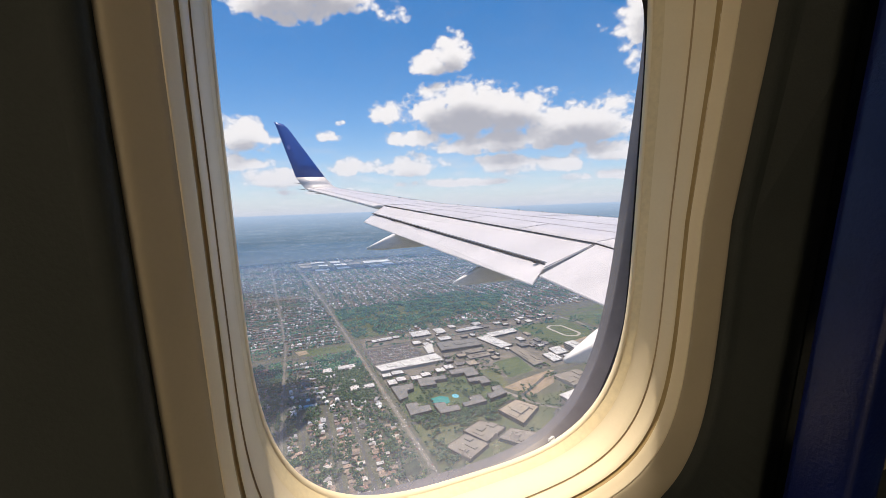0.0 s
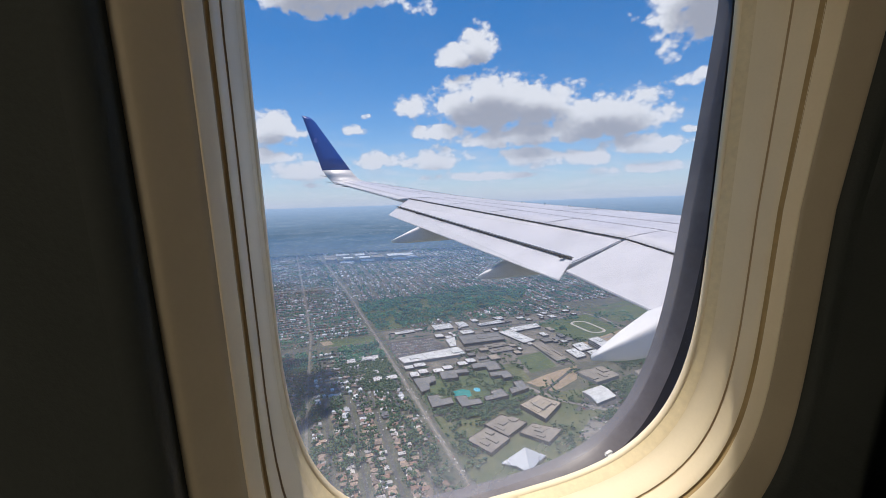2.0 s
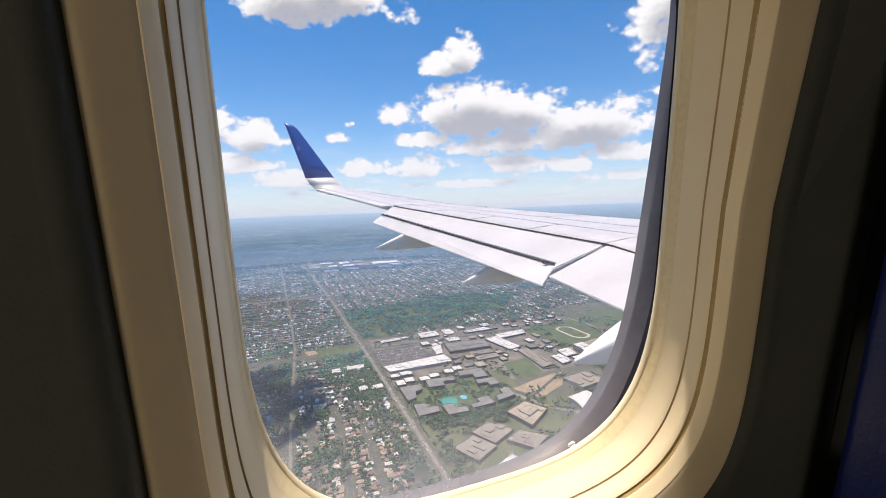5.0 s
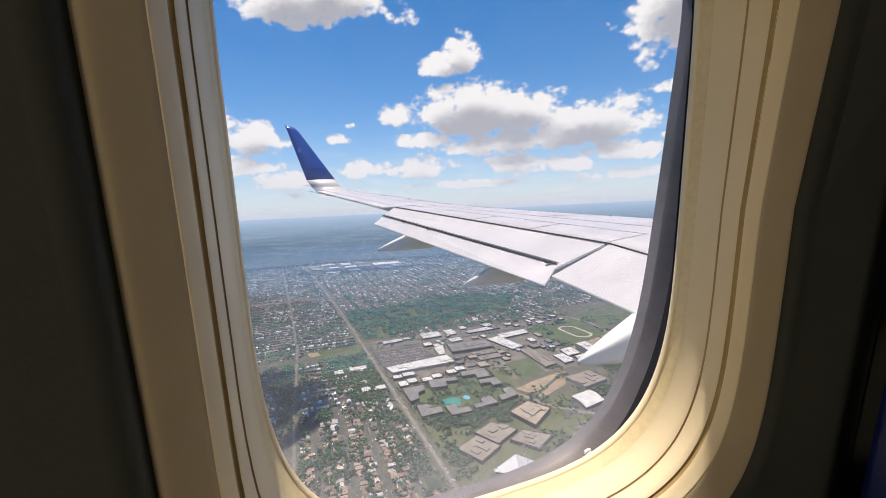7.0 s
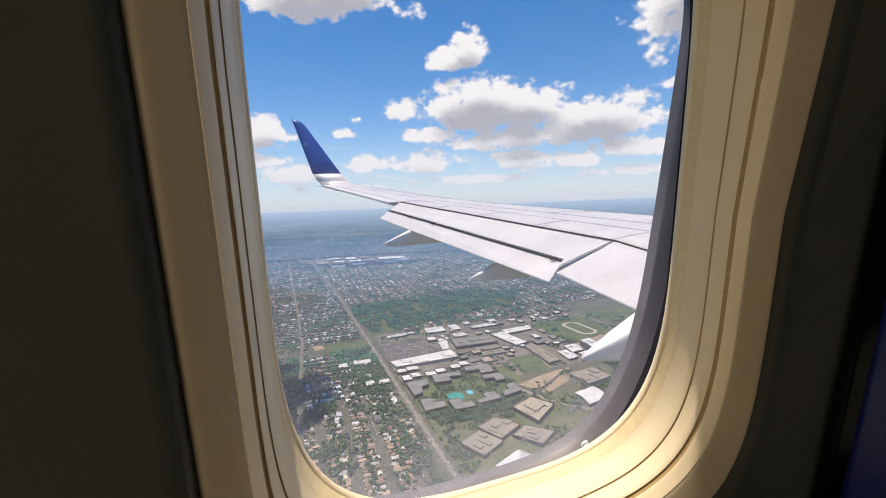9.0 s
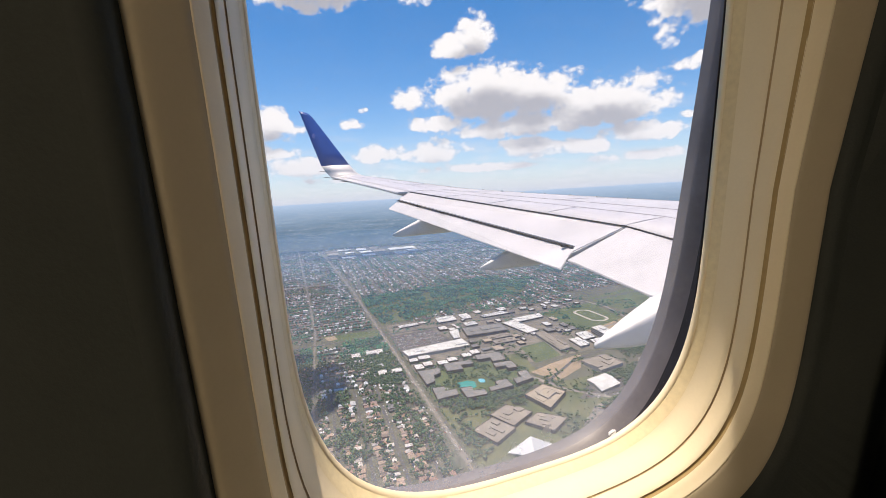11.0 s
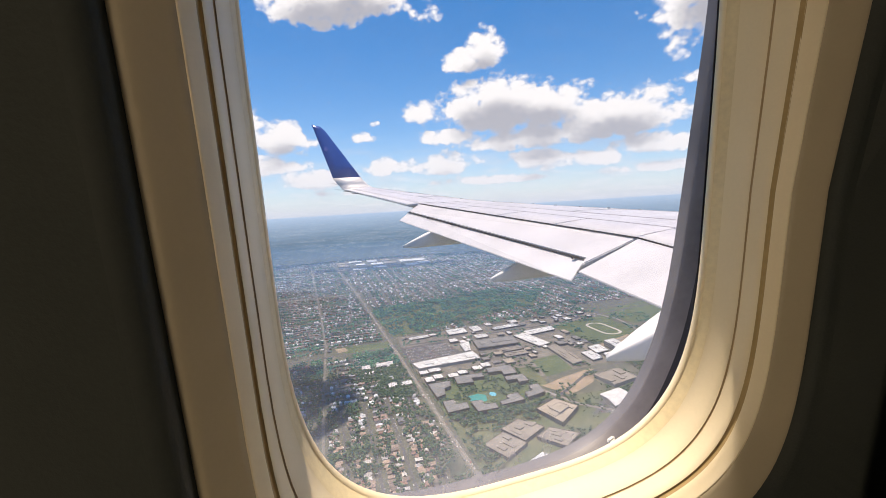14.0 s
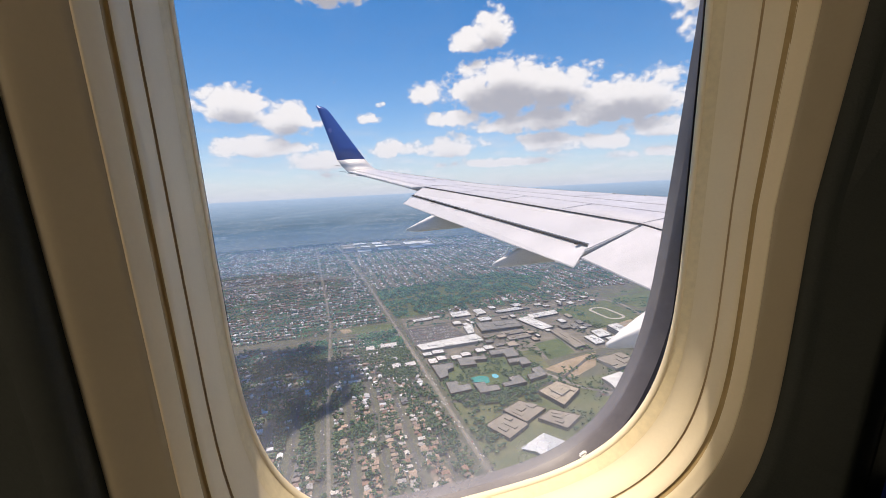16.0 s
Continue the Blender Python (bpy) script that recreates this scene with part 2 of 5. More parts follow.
for k in range(-5, 5):
    uc = UC + k * PITCH
    u0, u1 = uc - PITCH / 2, uc + PITCH / 2
    if k not in (0, 1):
        # plain bays beyond the two windows in view
        b = bmesh.new()
        bmesh.ops.create_cube(b, size=1, matrix=Matrix.Translation((uc, 0.1525, -0.165)) @ Matrix.Diagonal((PITCH - 0.0024, 0.006, 1.57, 1)))
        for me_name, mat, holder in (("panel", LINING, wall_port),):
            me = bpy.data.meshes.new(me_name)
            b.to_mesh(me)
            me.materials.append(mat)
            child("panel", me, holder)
        b.free()
        b = bmesh.new()
        bmesh.ops.create_cube(b, size=1, matrix=Matrix.Translation((uc, 0.290, -0.15)) @ Matrix.Diagonal((PITCH, 0.008, 2.3, 1)))
        me = bpy.data.meshes.new("skin_panel")
        b.to_mesh(me)
        b.free()
        me.materials.append(SKIN)
        child("panel", me, wall_skin)
        continue
    rings = [outline(0.0340, 0.1588, uc), outline(0.0346, 0.1570, uc), outline(0.0356, 0.1545, uc), outline(0.0372, 0.1522, uc), outline(0.0400, 0.1505, uc), outline(0.0450, 0.1495, uc)]
    rings.append(frame_to(rings[-1], u0 + 0.0012, u1 - 0.0012, -0.95, 0.62, 0.1495))
    rings.append([p + Vector((0, 0.006, 0)) for p in rings[-1]])
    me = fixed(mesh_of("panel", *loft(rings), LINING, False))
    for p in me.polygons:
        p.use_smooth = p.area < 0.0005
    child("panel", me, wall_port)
    rings = [outline(0.0357, 0.2943, uc, 0.020, OUT_TOP), outline(0.0372, 0.294, uc, 0.020, OUT_TOP)]
    rings.append(frame_to(rings[-1], u0, u1, -1.3, 1.0, 0.294))
    child("panel", fixed(mesh_of("skin_panel", *loft(rings), SKIN, False)), wall_skin)

for number, k in ((1, 0), (2, 1)):
    uc = UC + k * PITCH
    win = thing(f"window_{number}", "cabin window with a cream plastic reveal, wing and town outside", "window", CABIN, "structure")
    # lip, glow-coloured step, face, groove, ring, groove, bezel
    child("lip", ring_mesh("lip", ((0.0004, 0.2228), (-0.0006, 0.2205), (0.0002, 0.2180), (0.0008, 0.2176)), uc, CREAM), win, "bright cream inner lip")
    child("step", ring_mesh("step", ((0.0008, 0.2178), (0.0013, 0.2155), (0.0019, 0.2115), (0.0026, 0.2088)), uc, AMBER), win, "plastic step with amber sun glow in its colour")
    child("reveal", ring_mesh("reveal", ((0.0025, 0.2090), (0.0030, 0.2075), (0.0039, 0.2030), (0.0050, 0.1955), (0.0060, 0.1915), (0.0063, 0.1908)), uc, CREAM), win, "cream plastic reveal")
    child("groove", ring_mesh("groove", ((0.0062, 0.1911), (0.0065, 0.1920), (0.0069, 0.1918), (0.0071, 0.1895)), uc, DARK), win, "thin dark groove")
    child("reveal_ring", ring_mesh("reveal_ring", ((0.0070, 0.1898), (0.0073, 0.1886), (0.0084, 0.1820), (0.0095, 0.1782), (0.0097, 0.1780)), uc, CREAM), win)
    child("groove", ring_mesh("groove", ((0.0096, 0.1782), (0.0099, 0.1792), (0.0107, 0.1788), (0.0114, 0.1755)), uc, GROOVE), win, "groove with bounced light in its brown colour")
    child("outer_ring", ring_mesh("outer_ring", ((0.0113, 0.1760), (0.0116, 0.1748), (0.0135, 0.1722), (0.0152, 0.1696), (0.0160, 0.1684), (0.0166, 0.1678), (0.0168, 0.1680)), uc, CREAM), win, "cream outer ring of the reveal")
    child("bezel", ring_mesh("bezel", ((0.0166, 0.1682), (0.0168, 0.1677), (0.0190, 0.1662), (0.0250, 0.1618), (0.0290, 0.1589), (0.0308, 0.1578), (0.0322, 0.1573), (0.0332, 0.1574), (0.0339, 0.1580), (0.0342, 0.1592)), uc, BEZEL), win, "flared bezel with its weaker light in the tan colour")
    seal = child("seal", ring_mesh("seal", ((0.0, 0.2240), (0.020, 0.2262), (0.0445, 0.229), (0.046, 0.243), (0.0445, 0.258), (0.0420, 0.2660), (0.0402, 0.2712)), uc, RUBBER, True, 0.020, OUT_TOP), win, "dark grey rubber seal")
    child("rim", ring_mesh("rim", ((0.0402, 0.2710), (0.0388, 0.2745), (0.0366, 0.2805), (0.0352, 0.2862), (0.0352, 0.2948)), uc, PALE_RIM, True, 0.020, OUT_TOP), win, "pale worn rim")
    # a small white tab, added for the glint on the lip
    b = bmesh.new()
    bmesh.ops.create_cube(b, size=1, matrix=Matrix.Translation((uc + 0.0795, 0.2252, -0.2035)) @ pose(0, 0, 0, 0, -28, 0) @ Matrix.Diagonal((0.006, 0.004, 0.0022, 1)))
    bmesh.ops.bevel(b, geom=b.edges[:], offset=0.001, segments=2, affect="EDGES")
    me = bpy.data.meshes.new("retaining_clip")
    b.to_mesh(me)
    b.free()
    me.materials.append(SKIN)
    child("retaining_clip", me, seal, "small white tab standing for a glint")
    for nm, o, d, mat in (("inner_pane", -0.0002, 0.2222, PANE), ("outer_pane", 0.0350, 0.2840, PANE_OUT)):
        me = mesh_of(nm, outline(o, d, uc, *((0.020, OUT_TOP) if nm == "outer_pane" else ())), [tuple(range(N))], mat)
        pane = child(nm, me, win, "clear acrylic pane with dust and painted haze")
        pane.visible_shadow = False

# the rest of the shell, out of sight
for nm, lab, verts, mat in (
    ("floor", "dark cabin carpet", [(-2.46, 0.19, -0.95), (2.23, 0.19, -0.95), (2.23, -3.3, -0.95), (-2.46, -3.3, -0.95)], CARPET),
    ("ceiling", "grey cabin ceiling panels", [(-2.46, 0.19, 0.62), (2.23, 0.19, 0.62), (2.23, -3.3, 0.75), (-2.46, -3.3, 0.75)], CEILING),
    ("wall_aft", "grey cabin partition", [(-2.46, 0.3, -0.95), (-2.46, -3.3, -0.95), (-2.46, -3.3, 0.75), (-2.46, 0.3, 0.62)], LINING),
    ("wall_forward", "grey cabin partition", [(2.23, 0.3, -0.95), (2.23, -3.3, -0.95), (2.23, -3.3, 0.75), (2.23, 0.3, 0.62)], LINING),
):
    n = (Vector(verts[1]) - Vector(verts[0])).cross(Vector(verts[2]) - Vector(verts[0])).normalized() * 0.03
    if nm == "floor" and n.z > 0 or nm == "ceiling" and n.z < 0 or nm == "wall_aft" and n.x > 0 or nm == "wall_forward" and n.x < 0:
        n = -n
    vs = [Vector(v) for v in verts] + [Vector(v) + n for v in verts]
    ob = new(nm, fixed(mesh_of(nm, vs, [(0, 1, 2, 3), (7, 6, 5, 4), (0, 4, 5, 1), (1, 5, 6, 2), (2, 6, 7, 3), (3, 7, 4, 0)], mat)))
    ob.matrix_basis = CABIN
    tagged(ob, lab, nm.split("_")[0], kind="structure")


# the far sidewall, with its own row of windows letting the sky in
far_wall = thing("wall_starboard", "dark cabin sidewall with a row of windows", "wall", CABIN, "structure")
for k in range(-5, 5):
    uc = UC + k * PITCH
    hole = [Vector((p.x, -3.3, p.z + 0.02)) for p in outline(0.0, 0, uc)]
    edge = frame_to(hole, uc - PITCH / 2, uc + PITCH / 2, -0.95, 0.75, -3.3)
    back = [p + Vector((0, -0.08, 0)) for p in hole]
    child("panel", fixed(mesh_of("panel", *loft([edge, hole, back]), LINING)), far_wall)
    # unseen warm fill lamps, added to brighten the window reveal and the wall
    if k in (-5, -4, 2, 3):
        fill_data = bpy.data.lights.new("window_daylight", "AREA")
        fill_data.shape, fill_data.size, fill_data.size_y, fill_data.energy, fill_data.color = "RECTANGLE", 0.26, 0.36, 10.0 if k < 0 else 4.2, (1.0, 0.86, 0.66)
        lamp = new("window_daylight", fill_data)
        lamp.matrix_basis = CABIN @ look((uc, -3.36, 0.0), (UC, 0, 0.0))

# the seat in the row ahead, close to the wall
def cushion(name, x0, x1, y0, y1, z0, z1, tilt, mat, puff=0.02):
    """A padded block with rounded, slightly swollen sides."""
    b = bmesh.new()
    bmesh.ops.create_cube(b, size=1)
    bmesh.ops.subdivide_edges(b, edges=b.edges[:], cuts=6, use_grid_fill=True)
    for v in b.verts:
        p = v.co * 2
        r = 1 - 0.10 * (abs(p.x) ** 4 * abs(p.y) ** 4 + abs(p.y) ** 4 * abs(p.z) ** 4 + abs(p.x) ** 4 * abs(p.z) ** 4) / 1.5
        q = Vector((p.x * r, p.y * r, p.z * r))
        q.x += (1 - p.y ** 2) * (1 - p.z ** 2) * math.copysign(puff * 4, p.x) if abs(p.x) > 0.99 else 0
        v.co = Vector(((x0 + x1) / 2 + q.x * (x1 - x0) / 2, (y0 + y1) / 2 + q.y * (y1 - y0) / 2, (z0 + z1) / 2 + q.z * (z1 - z0) / 2))
        v.co.x += tilt * (v.co.z - z0)
    me = bpy.data.meshes.new(name)
    b.to_mesh(me)
    b.free()
    me.materials.append(mat)
    me.polygons.foreach_set("use_smooth", [True] * len(me.polygons))
    return me


seat = thing("passenger_chair", "dark blue leather aircraft seat in the row ahead", "chair", CABIN @ pose(0.325, 0, 0, 0, 0, 0))
child("headrest", cushion("headrest", 0.002, 0.11, -0.36, 0.098, -0.10, 0.30, 0.0, LEATHER, 0.006), seat, "blue leather headrest")
child("side_wing", cushion("side_wing", 0.0, 0.035, 0.094, 0.130, -0.62, 0.32, 0.0, LEATHER, 0.002), seat, "padded blue side wing")
child("neck", cushion("neck", 0.012, 0.060, -0.30, 0.02, -0.26, -0.08, 0.0, LEATHER, 0.004), seat)
child("backrest", cushion("backrest", 0.002, 0.14, -0.38, 0.100, -0.62, -0.18, 0.0, LEATHER, 0.006), seat, "blue leather backrest")
child("seat_cushion", cushion("seat_cushion", 0.14, 0.58, -0.38, 0.13, -0.62, -0.48, 0.0, LEATHER), seat)
child("seat_base", cushion("seat_base", 0.08, 0.52, -0.34, 0.10, -0.95, -0.60, 0.0, CARPET), seat, "dark seat base")


# ---- the wing ----
def lerp(a, b, t):
    return a + (b - a) * t


def table(y, *stops):
    """Straight lines between (y, value) stops."""
    for (y0, a), (y1, b) in zip(stops, stops[1:]):
        if y <= y1 or (y1, b) == stops[-1]:
            return a + (b - a) * (y - y0) / (y1 - y0)


def rear_z(y):
    return table(y, (0.6, -0.98), (3.9, -0.516), (4.6, -0.371), (10.1, 0.348), (10.3, 0.362), (15.6, 1.15))


def rear_x(y):
    return table(y, (0.6, 4.05), (3.9, 3.934), (4.6, 3.823), (10.1, 2.263), (15.6, 1.0))


def lead_x(y):
    return 2.0 + 0.52 * (15.6 - y)


def top_z(y, s):
    """Height of the upper surface; s runs from the rear spar line (0) to the leading edge (1)."""
    crest = table(y, (0.6, 0.16), (4.0, 0.15), (9.0, 0.04), (15.6, 0.035))
    nose = table(y, (0.6, -0.02), (4.0, -0.02), (11.0, -0.14), (15.6, -0.04))
    return rear_z(y) + crest * math.sin(math.pi * min(1, s * 0.95) ** 0.9) * 1.0 + nose * s ** 2


def wing_section(y):
    ring = []
    chord = lead_x(y) - rear_x(y)
    steps = [0, 0.12, 0.25, 0.38, 0.5, 0.62, 0.74, 0.85, 0.93, 0.98, 1.0]
    for s in steps:
        ring.append(Vector((rear_x(y) + s * chord, y, top_z(y, s))))
    for s in steps[-2::-1]:
        thick = 0.03 + chord * 0.13 * (max(0, 1 - s) ** 0.5) * (0.35 + 0.9 * s)
        ring.append(Vector((rear_x(y) + s * chord, y, top_z(y, s) - thick)))
    return ring


wing = thing("aircraft_wing", "white jet wing with flaps lowered and a blue winglet", "wing", AIRCRAFT)
stations = [0.24, 1.5, 2.6, 3.9, 4.6, 5.5, 6.5, 7.5, 8.5, 9.5, 10.2, 11, 12, 13, 14, 15, 15.6]
rings = [wing_section(y) for y in stations]
v, f = loft(rings, True, True)
child("wing_box", fixed(mesh_of("wing_box", v, f, GREY, True)), wing, "pale grey upper wing skin")

# panel joints across and along the upper skin, as thin raised sealant strips
def strip(points, width, mat=SLOT, lift=0.004):
    verts, faces = [], []
    for i, p in enumerate(points):
        q = points[min(i + 1, len(points) - 1)] - points[max(i - 1, 0)]
        side = Vector((q.y, -q.x, 0)).normalized() * width / 2
        for off in (side, -side):
            verts += [p + off + Vector((0, 0, lift)), p + off - Vector((0, 0, 0.004))]
    for i in range(len(points) - 1):
        a, b = i * 4, (i + 1) * 4
        faces += [(a, b, b + 2, a + 2), (a + 1, a + 3, b + 3, b + 1), (a, a + 1, b + 1, b), (a + 2, b + 2, b + 3, a + 3)]
    return fixed(mesh_of("joint", verts, faces, mat))


def on_top(y, s):
    return Vector((rear_x(y) + s * (lead_x(y) - rear_x(y)), y, top_z(y, s)))


JOINT = simple("joint_sealant", (0.42, 0.41, 0.43), (0.52, 0.51, 0.53), 6, 0.6)
for s, y0, y1 in ((0.16, 3.2, 10.1), (0.30, 2.0, 14.5), (0.72, 2.0, 15.2), (0.9, 2.0, 15.2)):
    child("joint", strip([on_top(lerp(y0, y1, i / 24), s) for i in range(25)], 0.014, JOINT), wing, "thin panel joint")
for y in (4.62, 5.95, 7.3, 8.65, 10.05):
    child("joint", strip([on_top(y, 0.16 * i / 4) for i in range(5)], 0.02, JOINT), wing, "thin spoiler joint")
for y in (6.8, 9.2, 11.6, 13.2):
    child("joint", strip([on_top(y, 0.30 + 0.42 * i / 8) for i in range(9)], 0.012, JOINT), wing)


def plate(name, corners, drop, mat, parent=wing, label="", round_off=0.012):
    return child(name, bevelled(mesh_of(name, *slab(corners, drop), mat), round_off), parent, label)


# aileron behind the outer wing
plate("aileron", [(1.0 + 0.0, 15.55, 1.135), (0.760, 15.55, 1.130), (2.02, 10.32, 0.335), (2.25, 10.22, 0.350)], 0.05, WHITE)
# outboard flap, in two elements with a slot between
FO = dict(sp_o=Vector((2.235, 10.08, 0.325)), sp_i=Vector((3.79, 4.62, -0.395)), sl_o=Vector((1.971, 10.05, 0.162)), sl_i=Vector((2.978, 4.5, -0.57)), te_o=Vector((1.715, 9.95, -0.035)), te_i=Vector((2.571, 4.15, -0.766)))
gap_mid = Vector((2.86, 4.38, -0.625))
plate("outboard_flap", [FO["sp_o"], FO["sl_o"], FO["sl_i"], gap_mid, FO["sp_i"]], 0.10, WHITE, label="white outboard flap")
low = Vector((0, 0, -0.045))
plate("aft_flap", [FO["sl_o"].lerp(FO["te_o"], 0.06) + low * 0.4, FO["te_o"], FO["te_i"], FO["sl_i"].lerp(FO["te_i"], 0.06) + low * 0.4], [0.05, 0.015, 0.015, 0.05], WHITE, label="white aft flap below a dark strip standing for a shaded slot", round_off=0.005)
# dark strips that stand in for the shade in the slots between the elements
child("slot", strip([FO["sl_o"].lerp(FO["sl_i"], i / 10) + Vector((-0.01, 0, -0.012)) for i in range(11)], 0.075, SLOT), wing, "dark strip standing for a shaded slot")
child("slot", strip([Vector((rear_x(y), y, rear_z(y) - 0.012)) for y in [4.6 + 5.5 * i / 12 for i in range(13)]], 0.085, SLOT), wing, "dark strip standing for a shaded slot")
child("slot", strip([Vector((rear_x(y), y, rear_z(y) - 0.012)) for y in [1.0 + 3.6 * i / 12 for i in range(13)]], 0.085, SLOT), wing, "dark strip standing for a shaded slot")
# inboard flap
plate("inboard_flap", [(3.80, 4.58, -0.392), (2.722, 4.25, -0.684), (2.831, 3.2, -0.879), (2.90, 1.1, -1.19), (4.0, 1.1, -0.95), (3.91, 3.9, -0.535)], [0.10, 0.02, 0.02, 0.02, 0.10, 0.10], WHITE, label="white inboard flap", round_off=0.006)
child("slot", strip([Vector((3.80, 4.60, -0.392)).lerp(Vector((2.735, 4.27, -0.684)), i / 8) + Vector((0, 0, -0.02)) for i in range(9)], 0.05, SLOT), wing, "dark strip standing for the shaded gap between flaps")
# flap actuators in the slot
for t in (0.23, 0.42, 0.985):
    p = FO["sl_o"].lerp(FO["sl_i"], t)
    b = bmesh.new()
    bmesh.ops.create_cube(b, size=1, matrix=Matrix.Translation(p + Vector((-0.07, 0, -0.005))) @ Matrix.Diagonal((0.09, 0.05, 0.03, 1)))
    bmesh.ops.bevel(b, geom=b.edges[:], offset=0.01, segments=2, affect="EDGES")
    me = bpy.data.meshes.new("flap_hinge")
    b.to_mesh(me)
    b.free()
    me.materials.append(SLOT)
    child("flap_hinge", me, wing, "dark hinge fitting")


def fairing(tip, width, size=1.0):
    """A canoe-shaped flap track fairing with a flat top, pointed at the tail, its rear drooping with the flap."""
    rings, n = [], 24
    for dx, top, low, wide in ((0.0, 0.005, -0.03, 0.10), (0.12, 0.065, -0.045, 0.30), (0.30, 0.15, -0.055, 0.58), (0.60, 0.285, -0.04, 0.88), (1.0, 0.36, -0.03, 1.0), (1.6, 0.42, -0.01, 1.05), (2.5, 0.46, 0.08, 0.95), (3.3, 0.46, 0.24, 0.5), (3.6, 0.44, 0.36, 0.15)):
        mid, half = (top + low) / 2, (top - low) / 2
        ring = []
        for j in range(n):
            a = 2 * math.pi * j / n
            c, s = math.cos(a), math.sin(a)
            k = 0.35 if s > 0 else 0.65
            ring.append(Vector((tip.x + dx * size, tip.y + width / 2 * wide * math.copysign(abs(c) ** k, c), tip.z + size * (mid + half * math.copysign(abs(s) ** 0.45, s)))))
        rings.append(ring)
    return fixed(mesh_of("flap_fairing", *loft(rings, True, True), FAIR, True))


EMBLEM = simple("pale_blue_emblem", (0.05, 0.10, 0.44), (0.16, 0.23, 0.54), 9, 0.4)
FAIR = simple("fairing_paint", (0.68, 0.67, 0.67), (0.76, 0.75, 0.75), 1.5, 0.5, grain=0.04, grain_size=0.002)
for tip, w, k in ((Vector((1.993, 2.75, -1.11)), 0.31, 1.0), (Vector((2.193, 5.6, -0.90)), 0.25, 0.92), (Vector((1.458, 8.2, -0.526)), 0.25, 0.95)):
    child("flap_fairing", fairing(tip, w, k), wing, "white canoe-shaped flap track fairing")

# winglet: white blend, then blue blade
def winglet_section(le, te, cant, thick):
    le, te = Vector(le), Vector(te)
    side = Vector((0, math.cos(radians(cant)), -math.sin(radians(cant)))) * thick
    ring = []
    for t, k in ((0, 0.15), (0.08, 0.6), (0.3, 1.0), (0.6, 0.75), (1, 0.08)):
        ring.append(le.lerp(te, t) + side * k / 2)
    for t, k in ((1, 0.08), (0.6, 0.75), (0.3, 1.0), (0.08, 0.6), (0, 0.15)):
        ring.append(le.lerp(te, t) - side * k / 2)
    return ring


blend = [winglet_section((1.98, 15.58, 1.10), (0.76, 15.58, 1.12), 85, 0.12), winglet_section((1.80, 15.74, 1.17), (0.70, 15.74, 1.20), 60, 0.11), winglet_section((1.62, 15.84, 1.30), (0.60, 15.84, 1.33), 30, 0.10), winglet_section((1.43, 15.90, 1.55), (0.47, 15.90, 1.53), 14, 0.09)]
child("winglet_root", fixed(mesh_of("winglet_root", *loft(blend, True, True), WHITE, True)), wing, "white curved winglet root")
blade = [blend[-1]] + [winglet_section(Vector((1.43, 15.90, 1.55)).lerp(Vector((0.26, 16.6, 3.40)), t), Vector((0.47, 15.90, 1.53)).lerp(Vector((-0.12, 16.6, 3.50)), t), 14 + 4 * t, lerp(0.09, 0.04, t)) for t in (0.25, 0.5, 0.75, 0.96)]
blade.append(winglet_section((0.15, 16.61, 3.47), (-0.154, 16.61, 3.535), 18, 0.025))
child("winglet", fixed(mesh_of("winglet", *loft(blade, True, True), BLUE, True)), wing, "deep blue swept winglet")
# a faint round emblem on the blade
at = Vector((0.47, 15.90, 1.53)).lerp(Vector((-0.12, 16.6, 3.50)), 0.55).lerp(Vector((1.43, 15.90, 1.55)).lerp(Vector((0.26, 16.6, 3.40)), 0.55), 0.24)
b = bmesh.new()
bmesh.ops.create_cone(b, cap_ends=True, segments=24, radius1=0.075, radius2=0.075, depth=0.006, matrix=Matrix.Translation(at + Vector((0, -0.034, 0.012))) @ pose(0, 0, 0, 90 - 16, 0, 0) @ Matrix.Diagonal((0.8, 1.25, 1, 1)))
me = bpy.data.meshes.new("emblem")
b.to_mesh(me)
b.free()
me.materials.append(EMBLEM)
child("emblem", me, wing, "faint pale blue round emblem")
# static wicks on the trailing edge
for p in ((0.72, 15.5, 1.10), (0.95, 14.6, 0.97), (1.15, 13.8, 0.85), (0.60, 15.8, 1.33)):
    b = bmesh.new()
    bmesh.ops.create_cone(b, cap_ends=True, segments=6, radius1=0.012, radius2=0.006, depth=0.22, matrix=pose(p[0] - 0.1, p[1], p[2], 0, -84, 0))
    me = bpy.data.meshes.new("static_wick")
    b.to_mesh(me)
    b.free()
    me.materials.append(SLOT)
    child("static_wick", me, wing, "thin dark static wick")
# small vortex generators in a row on the outer wing
b = bmesh.new()
bmesh.ops.create_cube(b, size=1, matrix=Matrix.Translation((0, 0, 0.012)) @ Matrix.Diagonal((0.06, 0.010, 0.028, 1)))
vg = bpy.data.meshes.new("vortex_generator")
b.to_mesh(vg)
b.free()
vg.materials.append(METAL)
for i in range(14):
    ob = child("vortex_generator", vg, wing, "")
    p = on_top(6.5 + 0.55 * i, 0.62)
    ob.matrix_basis = Matrix.Translation(p) @ pose(0, 0, 0, 0, 0, 18)


# ---- the town below: ground sheet, roads, areas ----
GZ = -500.0
rng = np.random.default_rng(7)


